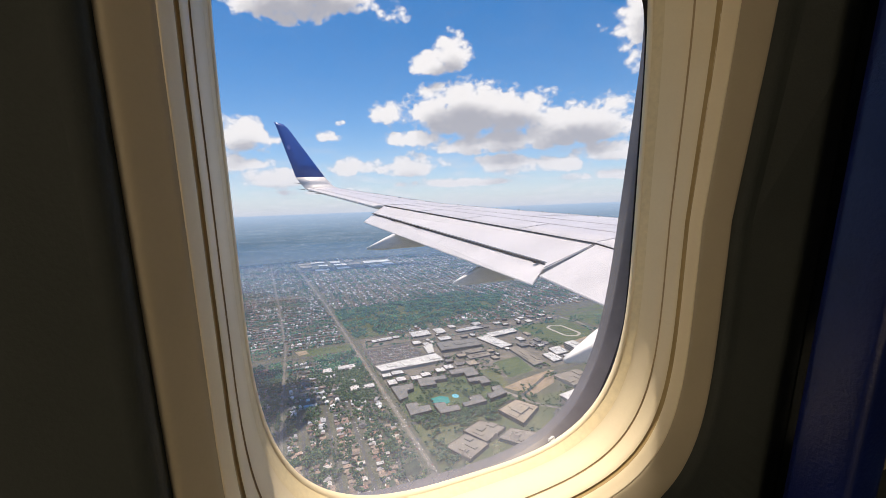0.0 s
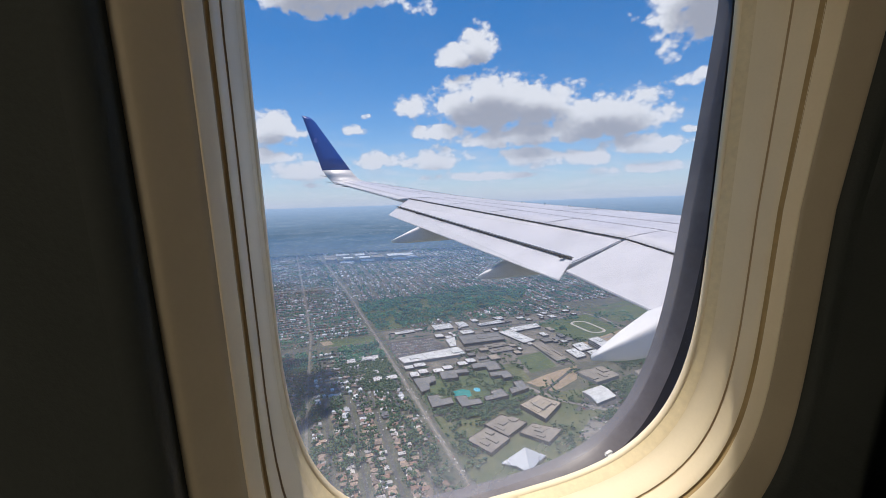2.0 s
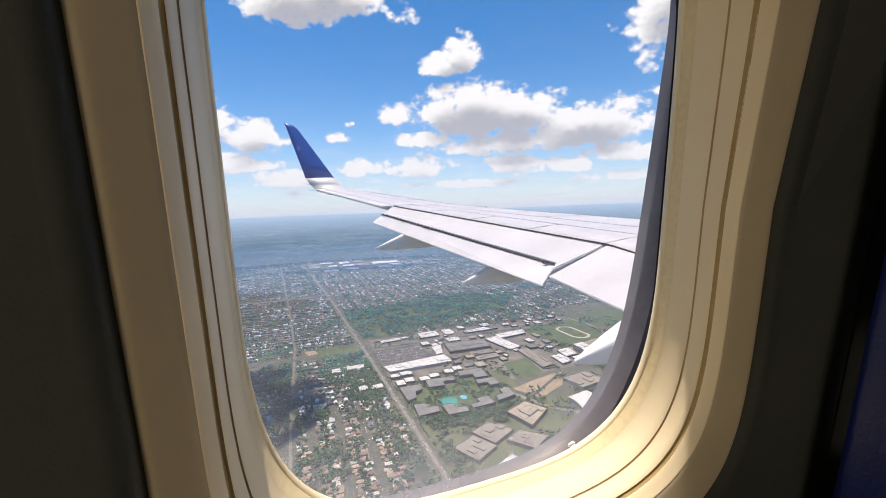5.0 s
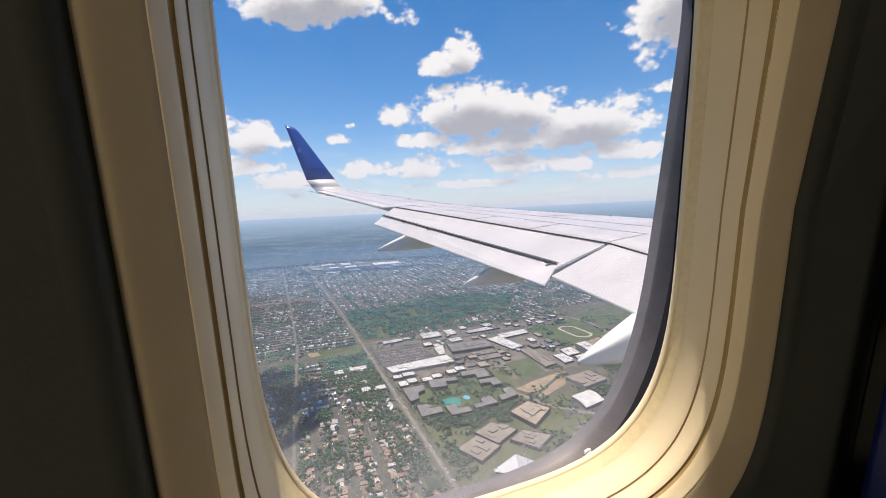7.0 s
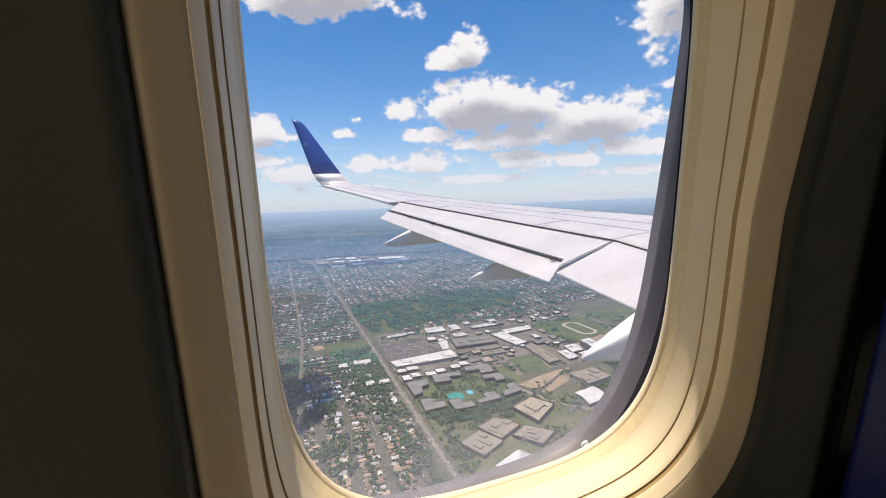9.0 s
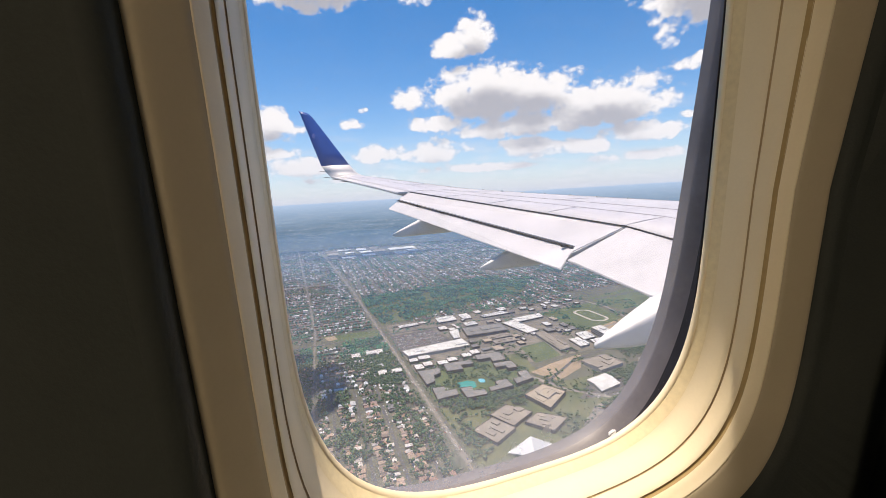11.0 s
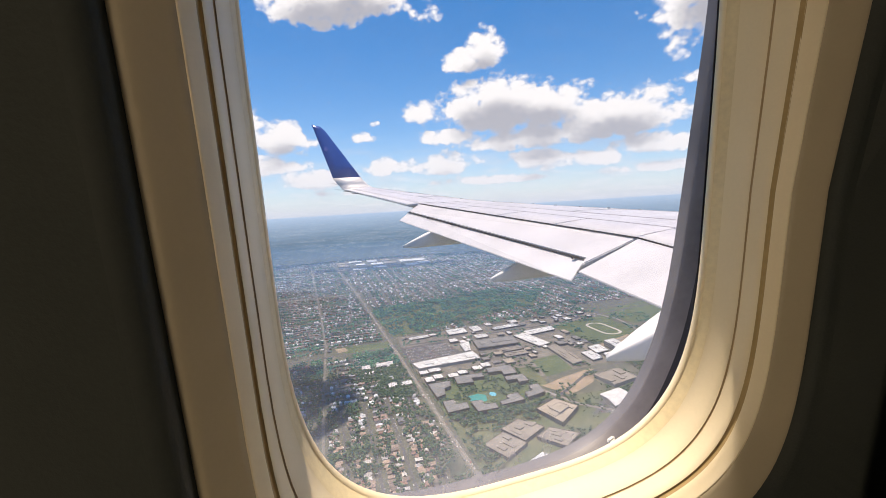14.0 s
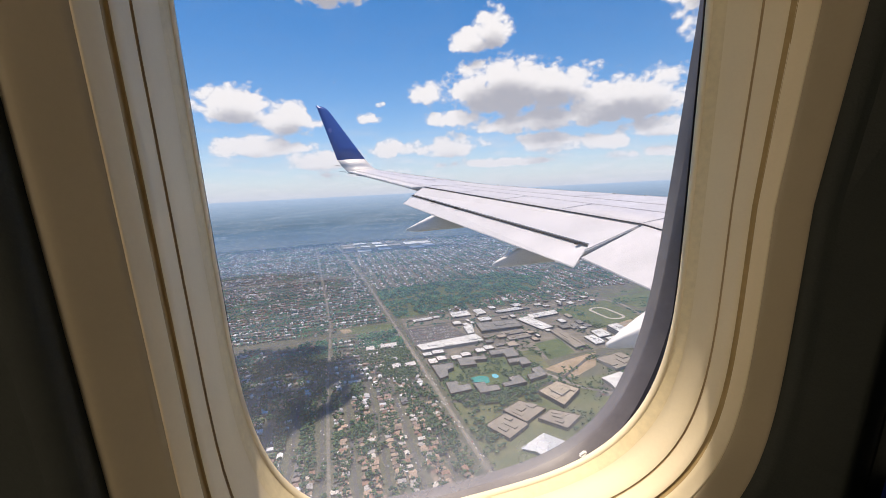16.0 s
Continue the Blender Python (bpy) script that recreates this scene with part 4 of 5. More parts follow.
for i, (cs, h, rm, lab) in enumerate((
    ([(459, 1715), (538, 1718), (534, 1650), (457, 1644)], 8, ROOF_WHITE, "store with a white flat roof"),
    ([(635, 1656), (734, 1680), (759, 1640), (642, 1632)], 8, ROOF_WHITE, "store with a white flat roof"),
    ([(732, 1725), (774, 1728), (770, 1690), (738, 1685)], 9, ROOF_WHITE, "small store with a white roof"),
    ([(730, 1560), (858, 1577), (851, 1528), (727, 1508)], 8, ROOF_WHITE, "long low store with a white roof"),
    ([(672, 1525), (726, 1542), (751, 1388), (701, 1375)], 8, ROOF_WHITE, "long store with a white roof"),
    ([(511, 1527), (664, 1519), (655, 1431), (500, 1435)], 11, ROOF_GREY, "dark flat-roofed office block"),
    ([(720, 1357), (758, 1361), (755, 1189), (711, 1181)], 9, ROOF_DIM, "long school wing with a grey roof"),
    ([(837, 1293), (885, 1301), (877, 1235), (827, 1228)], 10, ROOF_WHITE, "school block with a white roof"),
    ([(790, 1260), (830, 1266), (822, 1190), (785, 1185)], 7, ROOF_WHITE, "low school block with a white roof"),
    ([(845, 1222), (885, 1228), (880, 1192), (840, 1188)], 8, ROOF_WHITE, "small white-roofed school block"),
    ([(540, 1600), (590, 1602), (588, 1560), (540, 1556)], 7, ROOF_WHITE, "small store with a white roof"),
    ([(560, 1720), (600, 1722), (598, 1650), (560, 1648)], 7, ROOF_WHITE, "small store with a white roof"),
    ([(300, 1680), (380, 1690), (380, 1660), (302, 1652)], 7, ROOF_WHITE, "row of shops with a pale roof"),
    ([(560, 1410), (640, 1414), (640, 1380), (560, 1376)], 7, ROOF_DIM, "low row of houses with dull roofs"),
    ([(560, 1360), (640, 1364), (640, 1330), (560, 1326)], 7, ROOF_DIM, "low row of houses with dull roofs"),
    ([(100, 1440), (128, 1442), (128, 1405), (100, 1403)], 8, ROOF_WHITE, "shop with a white roof beside the avenue"),
    ([(140, 1442), (205, 1448), (205, 1415), (140, 1410)], 8, ROOF_WHITE, "row of shops with a white roof"),
    ([(160, 1265), (185, 1267), (185, 1235), (160, 1233)], 8, ROOF_WHITE, "square shop with a white roof"),
    ([(195, 1258), (228, 1262), (228, 1235), (195, 1232)], 8, ROOF_WHITE, "long shop with a white roof"),
    ([(905, 1300), (950, 1308), (945, 1225), (898, 1218)], 19, ROOF_WHITE, "tall school block with a white roof"),
    ([(1180, 1120), (1300, 1140), (1310, 1060), (1190, 1040)], 9, ROOF_DIM, "warehouse with a dull roof"),
)):
    block("store", cs, h, rm, WALL_PALE if rm is not ROOF_GREY else WALL_DARK, lab, 1 if h < 12 else 3, units=3, seed=80 + i)


# far industrial halls with large pale roofs
far_rng = random.Random(3)
for i in range(16):
    x, y = 170 + (i % 6) * 150 + far_rng.uniform(-20, 20), 3990 + (i // 6) * 260 + far_rng.uniform(-40, 40)
    w, l = far_rng.uniform(40, 66), far_rng.uniform(50, 95)
    block("factory_hall", rect(x - w, x + w, y - l, y + l), far_rng.uniform(9, 13), ROOF_WHITE if i % 3 else ROOF_DIM, WALL_PALE, "large distant factory hall with a pale roof", 0, units=4, seed=500 + i)

# smaller stores and halls between the large ones
taken = [(ob.location.x, ob.location.y, max(v.co.xy.length for v in ob.children[0].data.vertices)) for ob in scene.objects if ob.get("category") == "building"]
fill_rng = random.Random(11)
made = 0
for _ in range(900):
    x, y = fill_rng.uniform(290, 1090), fill_rng.uniform(1245, 1725)
    w, l = fill_rng.uniform(6, 17), fill_rng.uniform(7, 20)
    r = math.hypot(w, l)
    keep_out = (250 < x < 450 and 1400 < y < 1600) or (600 < x < 725 and 1140 < y < 1295) or (870 < x < 1140 and 1330 < y < 1640) or abs(y - 1615) < 24 or (520 < x < 610 and 1060 < y < 1240) or (x > 880 and y < 1340)
    if keep_out or made >= 75 or any(math.hypot(x - a, y - b) < (q + r) * 0.86 + 3 for a, b, q in taken):
        continue
    taken.append((x, y, r))
    made += 1
    rm = fill_rng.choice((ROOF_WHITE, ROOF_WHITE, ROOF_DIM, ROOF_GREY, ROOF_GREY, ROOF_TAN))
    lab = {ROOF_WHITE.name: "small store with a white flat roof", ROOF_DIM.name: "small store with a dull gravel roof", ROOF_GREY.name: "small store with a dark flat roof", ROOF_TAN.name: "small store with a tan flat roof"}[rm.name]
    block("store", rect(x - w, x + w, y - l, y + l), fill_rng.uniform(5, 9), rm, WALL_PALE if fill_rng.random() < 0.6 else WALL_DARK, lab, 1, units=1, seed=300 + made)


def shed(name, corners, eaves, ridge, label, mat=None):
    """A pitched metal-roofed hall."""
    cx, cy = sum(p[0] for p in corners) / 4, sum(p[1] for p in corners) / 4
    home = thing(name, label, "building", Matrix.Translation((cx, cy, GZ)))
    p = [Vector((x - cx, y - cy, 0)) for x, y in corners]
    e = Vector((0, 0, eaves))
    r0, r1 = (p[0] + p[3]) / 2 + Vector((0, 0, ridge)), (p[1] + p[2]) / 2 + Vector((0, 0, ridge))
    child("wall", fixed(mesh_of("wall", p + [q + e for q in p] + [r0, r1], [(0, 1, 5, 4), (1, 2, 6, 9, 5), (2, 3, 7, 6), (3, 0, 4, 8, 7)], WALL_PALE)), home)
    o = Vector((0, 0, 0.3))
    vs = [q * 1.03 + e + o for q in p] + [r0 * 1.0 + o, r1 * 1.0 + o]
    child("roof", fixed(mesh_of("roof", vs + [v + Vector((0, 0, 0.25)) for v in vs], [(0, 1, 5, 4), (4, 5, 2, 3), (6, 10, 11, 7), (10, 9, 8, 11), (0, 6, 7, 1), (3, 2, 8, 9)], mat or ROOF_WHITE)), home)
    return home


shed("metal_hall", [(658, 972), (725, 987), (719, 922), (653, 905)], 7, 11, "metal hall with a pale pitched roof")
# the pyramid roof
pyr = thing("pyramid_pavilion", "pavilion under a white faceted pyramid roof", "building", Matrix.Translation((381, 757, GZ)))
pc = [Vector((338 - 381, 765 - 757, 0)), Vector((386 - 381, 789 - 757, 0)), Vector((427 - 381, 758 - 757, 0)), Vector((373 - 381, 719 - 757, 0))]
child("wall", fixed(mesh_of("wall", [q * 0.94 for q in pc] + [q * 0.94 + Vector((0, 0, 5)) for q in pc], [(j, (j + 1) % 4, (j + 1) % 4 + 4, j + 4) for j in range(4)], WALL_PALE)), pyr)
eave = []
for j in range(4):
    a, c = pc[j], pc[(j + 1) % 4]
    eave += [a * 1.05 + Vector((0, 0, 4)), a.lerp(c, 0.5) * 0.90 + Vector((0, 0, 6.5))]
apex = Vector((2, 2, 30))
child("roof", fixed(mesh_of("roof", eave + [apex] + [p - Vector((0, 0, 0.5)) for p in eave], [(j, (j + 1) % 8, 8) for j in range(8)] + [(j, j + 9, (j + 1) % 8 + 9, (j + 1) % 8) for j in range(8)], ROOF_CLEAN)), pyr, "white faceted pyramid roof")

# the air-supported sports dome on its bare building site
dome = thing("air_dome", "white air-supported sports dome on bare earth", "dome", Matrix.Translation((1095, 1225, GZ)))
rings = []
for k in range(9):
    e = radians(88 * k / 8)
    rings.append([Vector((37 * math.cos(e) ** 0.8 * math.cos(2 * math.pi * j / 32), 44 * math.cos(e) ** 0.8 * math.sin(2 * math.pi * j / 32), 21 * math.sin(e))) for j in range(32)])
child("envelope", fixed(mesh_of("envelope", *loft(rings, True, True), ROOF_CLEAN, True)), dome, "taut white fabric envelope")
child("footing", fixed(mesh_of("footing", *loft([[Vector((p.x * k, p.y * k, z)) for p in rings[0]] for k, z in ((1.06, -0.2), (1.06, 1.1), (1.0, 1.2))]), WALL_PALE)), dome, "low concrete footing")
b = bmesh.new()
bmesh.ops.create_cube(b, size=1, matrix=Matrix.Translation((37, 6, 2.2)) @ Matrix.Diagonal((7, 6, 4.6, 1)))
me = bpy.data.meshes.new("airlock")
b.to_mesh(me)
b.free()
me.materials.append(WALL_DARK)
child("airlock", me, dome, "dark entrance lock")


# ---- houses and trees ----
def inside(poly, x, y):
    hit, n = False, len(poly)
    for i in range(n):
        (x0, y0), (x1, y1) = poly[i], poly[i - 1]
        if (y0 > y) != (y1 > y) and x < (x1 - x0) * (y - y0) / (y1 - y0) + x0:
            hit = not hit
    return hit


BUSY = [(100, 1010, 3900, 4660), (240, 1130, 960, 1735), (262, 1250, 560, 1130), (870, 1350, 1130, 1640), (1150, 1850, 1470, 1860), (8, 245, 1590, 1705)]


def free(x, y):
    if abs(x - MAIN_X(y)) < 17 or abs(x - table(y, (620, -20), (1753, -12), (2477, -37), (4700, -140))) < 8:
        return False
    if abs(y - (1600 + 0.05 * x)) < 11 or abs(y - (2783 + 0.05 * x)) < 12 or abs(y - (3950 + 0.05 * x)) < 13:
        return False
    return not any(x0 < x < x1 and y0 < y < y1 for x0, x1, y0, y1 in BUSY) and not inside(woods, x, y)


houses, streets, trees = [], [], []
def in_view(x, y):
    return -0.20 * y - 160 < x < 1.02 * y + 250 and x * x + y * y < 4870 ** 2


def district(x0, x1, y0, y1, along, pitch=78.0, lot=15.0, fill=0.98):
    """Streets one way, houses in facing rows, trees in the yards."""
    a0, a1, c0, c1 = (x0, x1, y0, y1) if along == "x" else (y0, y1, x0, x1)
    c = c0 + pitch / 2
    while c < c1:
        streets.append((along, c, a0, a1))
        for off, face in ((-19, 0), (19, 1), (-33, 2), (33, 2)):
            a = a0 + rng.uniform(0, lot)
            while a < a1:
                bend = 7 * noise.noise(Vector((a * 0.003, c * 0.02, 4)))
                x, y = (a, c + bend + off + rng.normal(0, 2.2)) if along == "x" else (c + bend + off + rng.normal(0, 2.2), a)
                grove = noise.noise(Vector((x * 0.006, y * 0.006, 21)))
                if in_view(x, y) and free(x, y) and grove > 0.13 and rng.random() < 0.8:
                    trees.append((x, y, rng.uniform(5.0, 8.5), rng.uniform(8, 14)))
                elif in_view(x, y) and free(x, y):
                    far = y > 2600
                    if face < 2 and rng.random() < fill:
                        big = rng.random() < 0.05
                        houses.append((x, y, rng.uniform(8.5, 12) * (1.7 if big else 1), rng.uniform(11, 16) * (1.6 if big else 1), rng.uniform(3.2, 6.2), rng.uniform(1.6, 3.0), (along == "y") != (rng.random() < 0.25)))
                    if face == 2 and rng.random() < (0.75 if y < 1200 else 0.5):
                        houses.append((x, y, rng.uniform(5, 7), rng.uniform(5, 8), 2.8, 1.2, along == "x"))
                    if rng.random() < (0.95 if face == 2 else 0.7) * (0.85 if far else 1.0) * (0.85 if y < 1200 else 1.0):
                        tx, ty = x + rng.normal(0, 5), y + rng.normal(0, 5)
                        if free(tx, ty):
                            trees.append((tx, ty, rng.uniform(3.2, 7.2), rng.uniform(6, 13)))
                a += lot * rng.uniform(0.85, 1.35)
        c += pitch


district(-700, 228, 600, 1180, "y", 58, 12.5)
district(-900, 232, 1180, 1560, "x", 72, 12.5)
district(-1000, 205, 1640, 2770, "x", 74, 12.5)
district(-1100, 170, 2800, 4870, "x", 80, 15)
district(1100, 3000, 1750, 2800, "y", 78, 13)
district(215, 1150, 1740, 2790, "y", 80, 12.5)
district(110, 3400, 2810, 4870, "y", 80, 14.5)
district(1250, 1900, 800, 1480, "x", 80, 16)


def house_mesh(boxes, mats):
    """Gabled houses: x, y, width, length, eaves, roof rise, turned."""
    h = np.array([b[:6] for b in boxes], float)
    turned = np.array([b[6] for b in boxes], bool)
    k = len(h)
    hw, hl = h[:, 2] / 2, h[:, 3] / 2
    hx, hy = np.where(turned, hl, hw), np.where(turned, hw, hl)
    # unit: ridge along local b axis
    unit = np.array([(-1, -1, 0), (1, -1, 0), (1, 1, 0), (-1, 1, 0), (-1, -1, 1), (1, -1, 1), (1, 1, 1), (-1, 1, 1), (0, -1, 2), (0, 1, 2)], float)
    v = np.zeros((k, 10, 3))
    ax, ay = unit[:, 0], unit[:, 1]
    v[:, :, 0] = h[:, None, 0] + np.where(turned[:, None], ay[None] * hl[:, None], ax[None] * hw[:, None])
    v[:, :, 1] = h[:, None, 1] + np.where(turned[:, None], ax[None] * hw[:, None], ay[None] * hl[:, None])
    z = unit[:, 2]
    v[:, :, 2] = GZ + np.where(z == 0, -0.2, np.where(z == 1, h[:, None, 4], h[:, None, 4] + h[:, None, 5]))
    walls = [(0, 1, 5, 8, 4), (1, 2, 6, 5), (2, 3, 7, 9, 6), (3, 0, 4, 7)]
    roofs = [(4, 8, 9, 7), (8, 5, 6, 9)]
    faces, idx = [], []
    for i in range(k):
        o = i * 10
        faces += [tuple(o + j for j in f) for f in walls + roofs]
        idx += [0, 0, 0, 0, 1, 1]
    return mesh_of("houses", v.reshape(-1, 3), faces, mats, False, idx)


near = sorted((h for h in houses if -60 < h[0] < 228 and h[1] < 1180 and h[2] > 7.5), key=lambda h: h[1])[:230]
near_set = set(id(h) for h in near)
rest = [h for h in houses if id(h) not in near_set]
tagged(new("far_houses", house_mesh(rest, [WALL_MANY, ROOF_MANY])), "rows of small gabled suburban houses", "houses", kind="stuff")


def house(w, l, eaves, rise, seed):
    """One small house: walls, roof with eaves, chimney and porch."""
    r = random.Random(seed)
    home = thing("house", "small gabled suburban house with a shingle roof", "house", group="suburban houses")
    x, y, z = w / 2, l / 2, eaves
    child("wall", fixed(mesh_of("wall", [(-x, -y, -0.2), (x, -y, -0.2), (x, y, -0.2), (-x, y, -0.2), (-x, -y, z), (x, -y, z), (x, y, z), (-x, y, z), (0, -y, z + rise), (0, y, z + rise)], [(0, 1, 5, 8, 4), (1, 2, 6, 5), (2, 3, 7, 9, 6), (3, 0, 4, 7), (0, 3, 2, 1)], WALL_ONE)), home)
    ex, ey, d = x + 0.5, y + 0.5, 0.5 * rise / x
    top = [(-ex, -ey, z - d), (0, -ey, z + rise), (ex, -ey, z - d), (-ex, ey, z - d), (0, ey, z + rise), (ex, ey, z - d)]
    roof = child("roof", fixed(mesh_of("roof", top + [(a, b, c + 0.3) for a, b, c in top], [(0, 1, 4, 3), (1, 2, 5, 4), (6, 9, 10, 7), (7, 10, 11, 8), (0, 6, 7, 1), (1, 7, 8, 2), (3, 4, 10, 9), (4, 5, 11, 10), (0, 3, 9, 6), (2, 8, 11, 5)], ROOF_ONE)), home)
    b = bmesh.new()
    bmesh.ops.create_cube(b, size=1, matrix=Matrix.Translation((x * 0.4, y * 0.3, z + rise * 0.8)) @ Matrix.Diagonal((0.8, 0.8, 2.0, 1)))
    me = bpy.data.meshes.new("chimney")
    b.to_mesh(me)
    b.free()
    me.materials.append(WALL_DARK)
    child("chimney", me, roof, "brick chimney")
    child("porch", fixed(mesh_of("porch", *slab([(-x * 0.6, -y - 2.2, 2.6), (x * 0.6, -y - 2.2, 2.6), (x * 0.6, -y, 3.0), (-x * 0.6, -y, 3.0)], 0.3), ROOF_ONE)), home)
    return home


kinds = [house(9, 12, 3.4, 2.2, 1), house(10, 14, 5.6, 2.6, 2), house(8.5, 11, 4.4, 2.8, 3), house(10.5, 12.5, 3.2, 1.8, 4)]
for i, h in enumerate(near):
    m = Matrix.Translation((h[0], h[1], GZ)) @ pose(0, 0, 0, 0, 0, (90 if h[6] else 0) + (180 if rng.random() < 0.5 else 0))
    if i < 4:
        kinds[i].matrix_basis = m
    else:
        copy_thing(kinds[int(rng.integers(4))], m)

# woodland trees, street trees and campus trees
for _ in range(5600):
    x, y = rng.uniform(190, 1160), rng.uniform(1735, 2420)
    if inside(woods, x, y) and noise.noise(Vector((x * 0.014, y * 0.014, 3))) > -0.24:
        trees.append((x, y, rng.uniform(4.5, 9.5), rng.uniform(9, 16)))
for _ in range(5200):
    x, y = rng.uniform(265, 1300), rng.uniform(620, 1740)
    if noise.noise(Vector((x * 0.013, y * 0.013, 9))) > (0.08 if y > 1000 else 0.0):
        trees.append((x, y, rng.uniform(3.2, 6.8), rng.uniform(6, 11)))
for _ in range(3600):
    x, y = rng.uniform(-300, 225), rng.uniform(640, 1580)
    if noise.noise(Vector((x * 0.009, y * 0.009, 5))) > (0.02 if y > 1050 else 0.22) and free(x, y):
        trees.append((x, y, rng.uniform(3.5, 7.0), rng.uniform(7, 13)))
for _ in range(500):
    x, y = rng.uniform(80, 225), rng.uniform(1300, 1590)
    trees.append((x, y, rng.uniform(3.5, 6.5), rng.uniform(7, 12)))
for _ in range(620):
    trees.append((rng.uniform(268, 548), rng.uniform(1000, 1250), rng.uniform(3.0, 5.6), rng.uniform(6, 10)))
for _ in range(700):
    x, y = rng.uniform(700, 1300), rng.uniform(640, 1120)
    if noise.noise(Vector((x * 0.011, y * 0.011, 14))) > 0.02:
        trees.append((x, y, rng.uniform(3.0, 6.0), rng.uniform(6, 10)))
for _ in range(2600):
    x, y = rng.uniform(-200, 225), rng.uniform(640, 1580)
    if noise.noise(Vector((x * 0.011, y * 0.008, 31))) > 0.20 and free(x, y):
        trees.append((x, y, rng.uniform(4.0, 7.5), rng.uniform(8, 13)))
for i in range(90):
    y = 650 + i * 11 + rng.uniform(-3, 3)
    for side in (-15, 15):
        if rng.random() < 0.55:
            trees.append((MAIN_X(y) + side + rng.uniform(-1.5, 1.5), y, rng.uniform(2.2, 4.0), rng.uniform(5, 8)))
for _ in range(260):
    x, y = rng.uniform(500, 770), rng.uniform(690, 1000)
    trees.append((x, y, rng.uniform(1.8, 3.4), rng.uniform(4, 7)))
# belts of trees round the campus, the apartments and the side streets
BELTS = ([(863, 1129), (970, 1179), (1065, 1147), (1044, 1078), (891, 1073)], [(718, 985), (842, 1022), (865, 978), (807, 907), (730, 912)], [(597, 850), (699, 881), (764, 860), (734, 798), (617, 818)], [(922, 932), (962, 938), (942, 868), (895, 868)],
         [(275, 1017), (505, 1000), (533, 921), (429, 935), (283, 959)], [(127, 1338), (229, 1400), (238, 1248), (213, 1159), (138, 1193)], [(283, 896), (315, 898), (320, 821), (285, 794)], [(156, 1041), (177, 1090), (208, 987), (209, 868), (179, 928)])
for belt in BELTS:
    bx, by = [p[0] for p in belt], [p[1] for p in belt]
    for _ in range(int((max(bx) - min(bx)) * (max(by) - min(by)) / 38)):
        x, y = rng.uniform(min(bx), max(bx)), rng.uniform(min(by), max(by))
        if inside(belt, x, y) and noise.noise(Vector((x * 0.03, y * 0.03, 2))) > -0.25:
            trees.append((x, y, rng.uniform(3.4, 6.2), rng.uniform(6, 11)))
footprints = [ob for ob in scene.objects if ob.get("category") == "building"]
spots = [(ob.location.x, ob.location.y, max(v.co.xy.length for v in ob.children[0].data.vertices) * 0.80) for ob in footprints]
trees = [t for t in trees if in_view(t[0], t[1]) and not any((t[0] - x) ** 2 + (t[1] - y) ** 2 < r * r for x, y, r in spots) and abs(t[0] - MAIN_X(t[1])) > 12
         and not (346 < t[0] < 428 and 1056 < t[1] < 1112) and not (260 < t[0] < 440 and 1420 < t[1] < 1590) and not (940 < t[0] < 1110 and 1380 < t[1] < 1580) and not (620 < t[0] < 700 and 1165 < t[1] < 1275)]

ico = bmesh.new()
bmesh.ops.create_icosphere(ico, subdivisions=1, radius=1)
ICO_V = np.array([v.co[:] for v in ico.verts])
ICO_F = np.array([[v.index for v in f.verts] for f in ico.faces])
ico.free()


def crown_mesh(items, mat, name="crown"):
    """Many leafy clumps, each an uneven little hull: x, y, z, radius, height."""
    it = np.array(items, float)
    k, nv = len(it), len(ICO_V)
    jitter = 1 + rng.uniform(-0.30, 0.30, (k, nv, 1))
    v = ICO_V[None] * jitter
    ang = rng.uniform(0, 6.28, k)
    c, s = np.cos(ang)[:, None], np.sin(ang)[:, None]
    x, y = v[:, :, 0] * c - v[:, :, 1] * s, v[:, :, 0] * s + v[:, :, 1] * c
    out = np.stack((it[:, 0:1] + x * it[:, 3:4], it[:, 1:2] + y * it[:, 3:4], it[:, 2:3] + v[:, :, 2] * it[:, 4:5]), 2).reshape(-1, 3)
    faces = (ICO_F[None] + (np.arange(k) * nv)[:, None, None]).reshape(-1, 3)
    me = bpy.data.meshes.new(name)
    me.vertices.add(len(out))
    me.vertices.foreach_set("co", out.ravel())
    me.loops.add(faces.size)
    me.loops.foreach_set("vertex_index", faces.ravel().astype(np.int32))
    me.polygons.add(len(faces))
    me.polygons.foreach_set("loop_start", np.arange(0, faces.size, 3, dtype=np.int32))
    me.update(calc_edges=True)
    me.materials.append(mat)
    return me


def clumps(x, y, r, h, count, base):
    out = []
    for _ in range(count):
        a, q = rng.uniform(0, 6.28), rng.uniform(0, 0.75) ** 0.6
        out.append((x + r * q * math.cos(a), y + r * q * math.sin(a), base + h * rng.uniform(0.45, 0.92), r * rng.uniform(0.32, 0.55), h * rng.uniform(0.14, 0.24)))
    return out


near_trees = sorted((t for t in trees if t[1] < 1100 and t[2] > 3.8), key=lambda t: t[1])[:150]
near_ids = set(id(t) for t in near_trees)
many = []
for t in trees:
    if id(t) not in near_ids:
        many += clumps(t[0], t[1], t[2], t[3], 5 if t[1] < 1500 else (4 if t[1] < 2450 else 2), GZ)
tagged(new("street_trees", crown_mesh([c for c in many if c[1] < 1420], LEAF_YARD)), "dull green street and yard trees", "trees", kind="stuff")
tagged(new("woodland_trees", crown_mesh([c for c in many if c[1] >= 1420], LEAF_HAZED)), "woodland and far street trees with haze blue in their colour", "trees", kind="stuff")


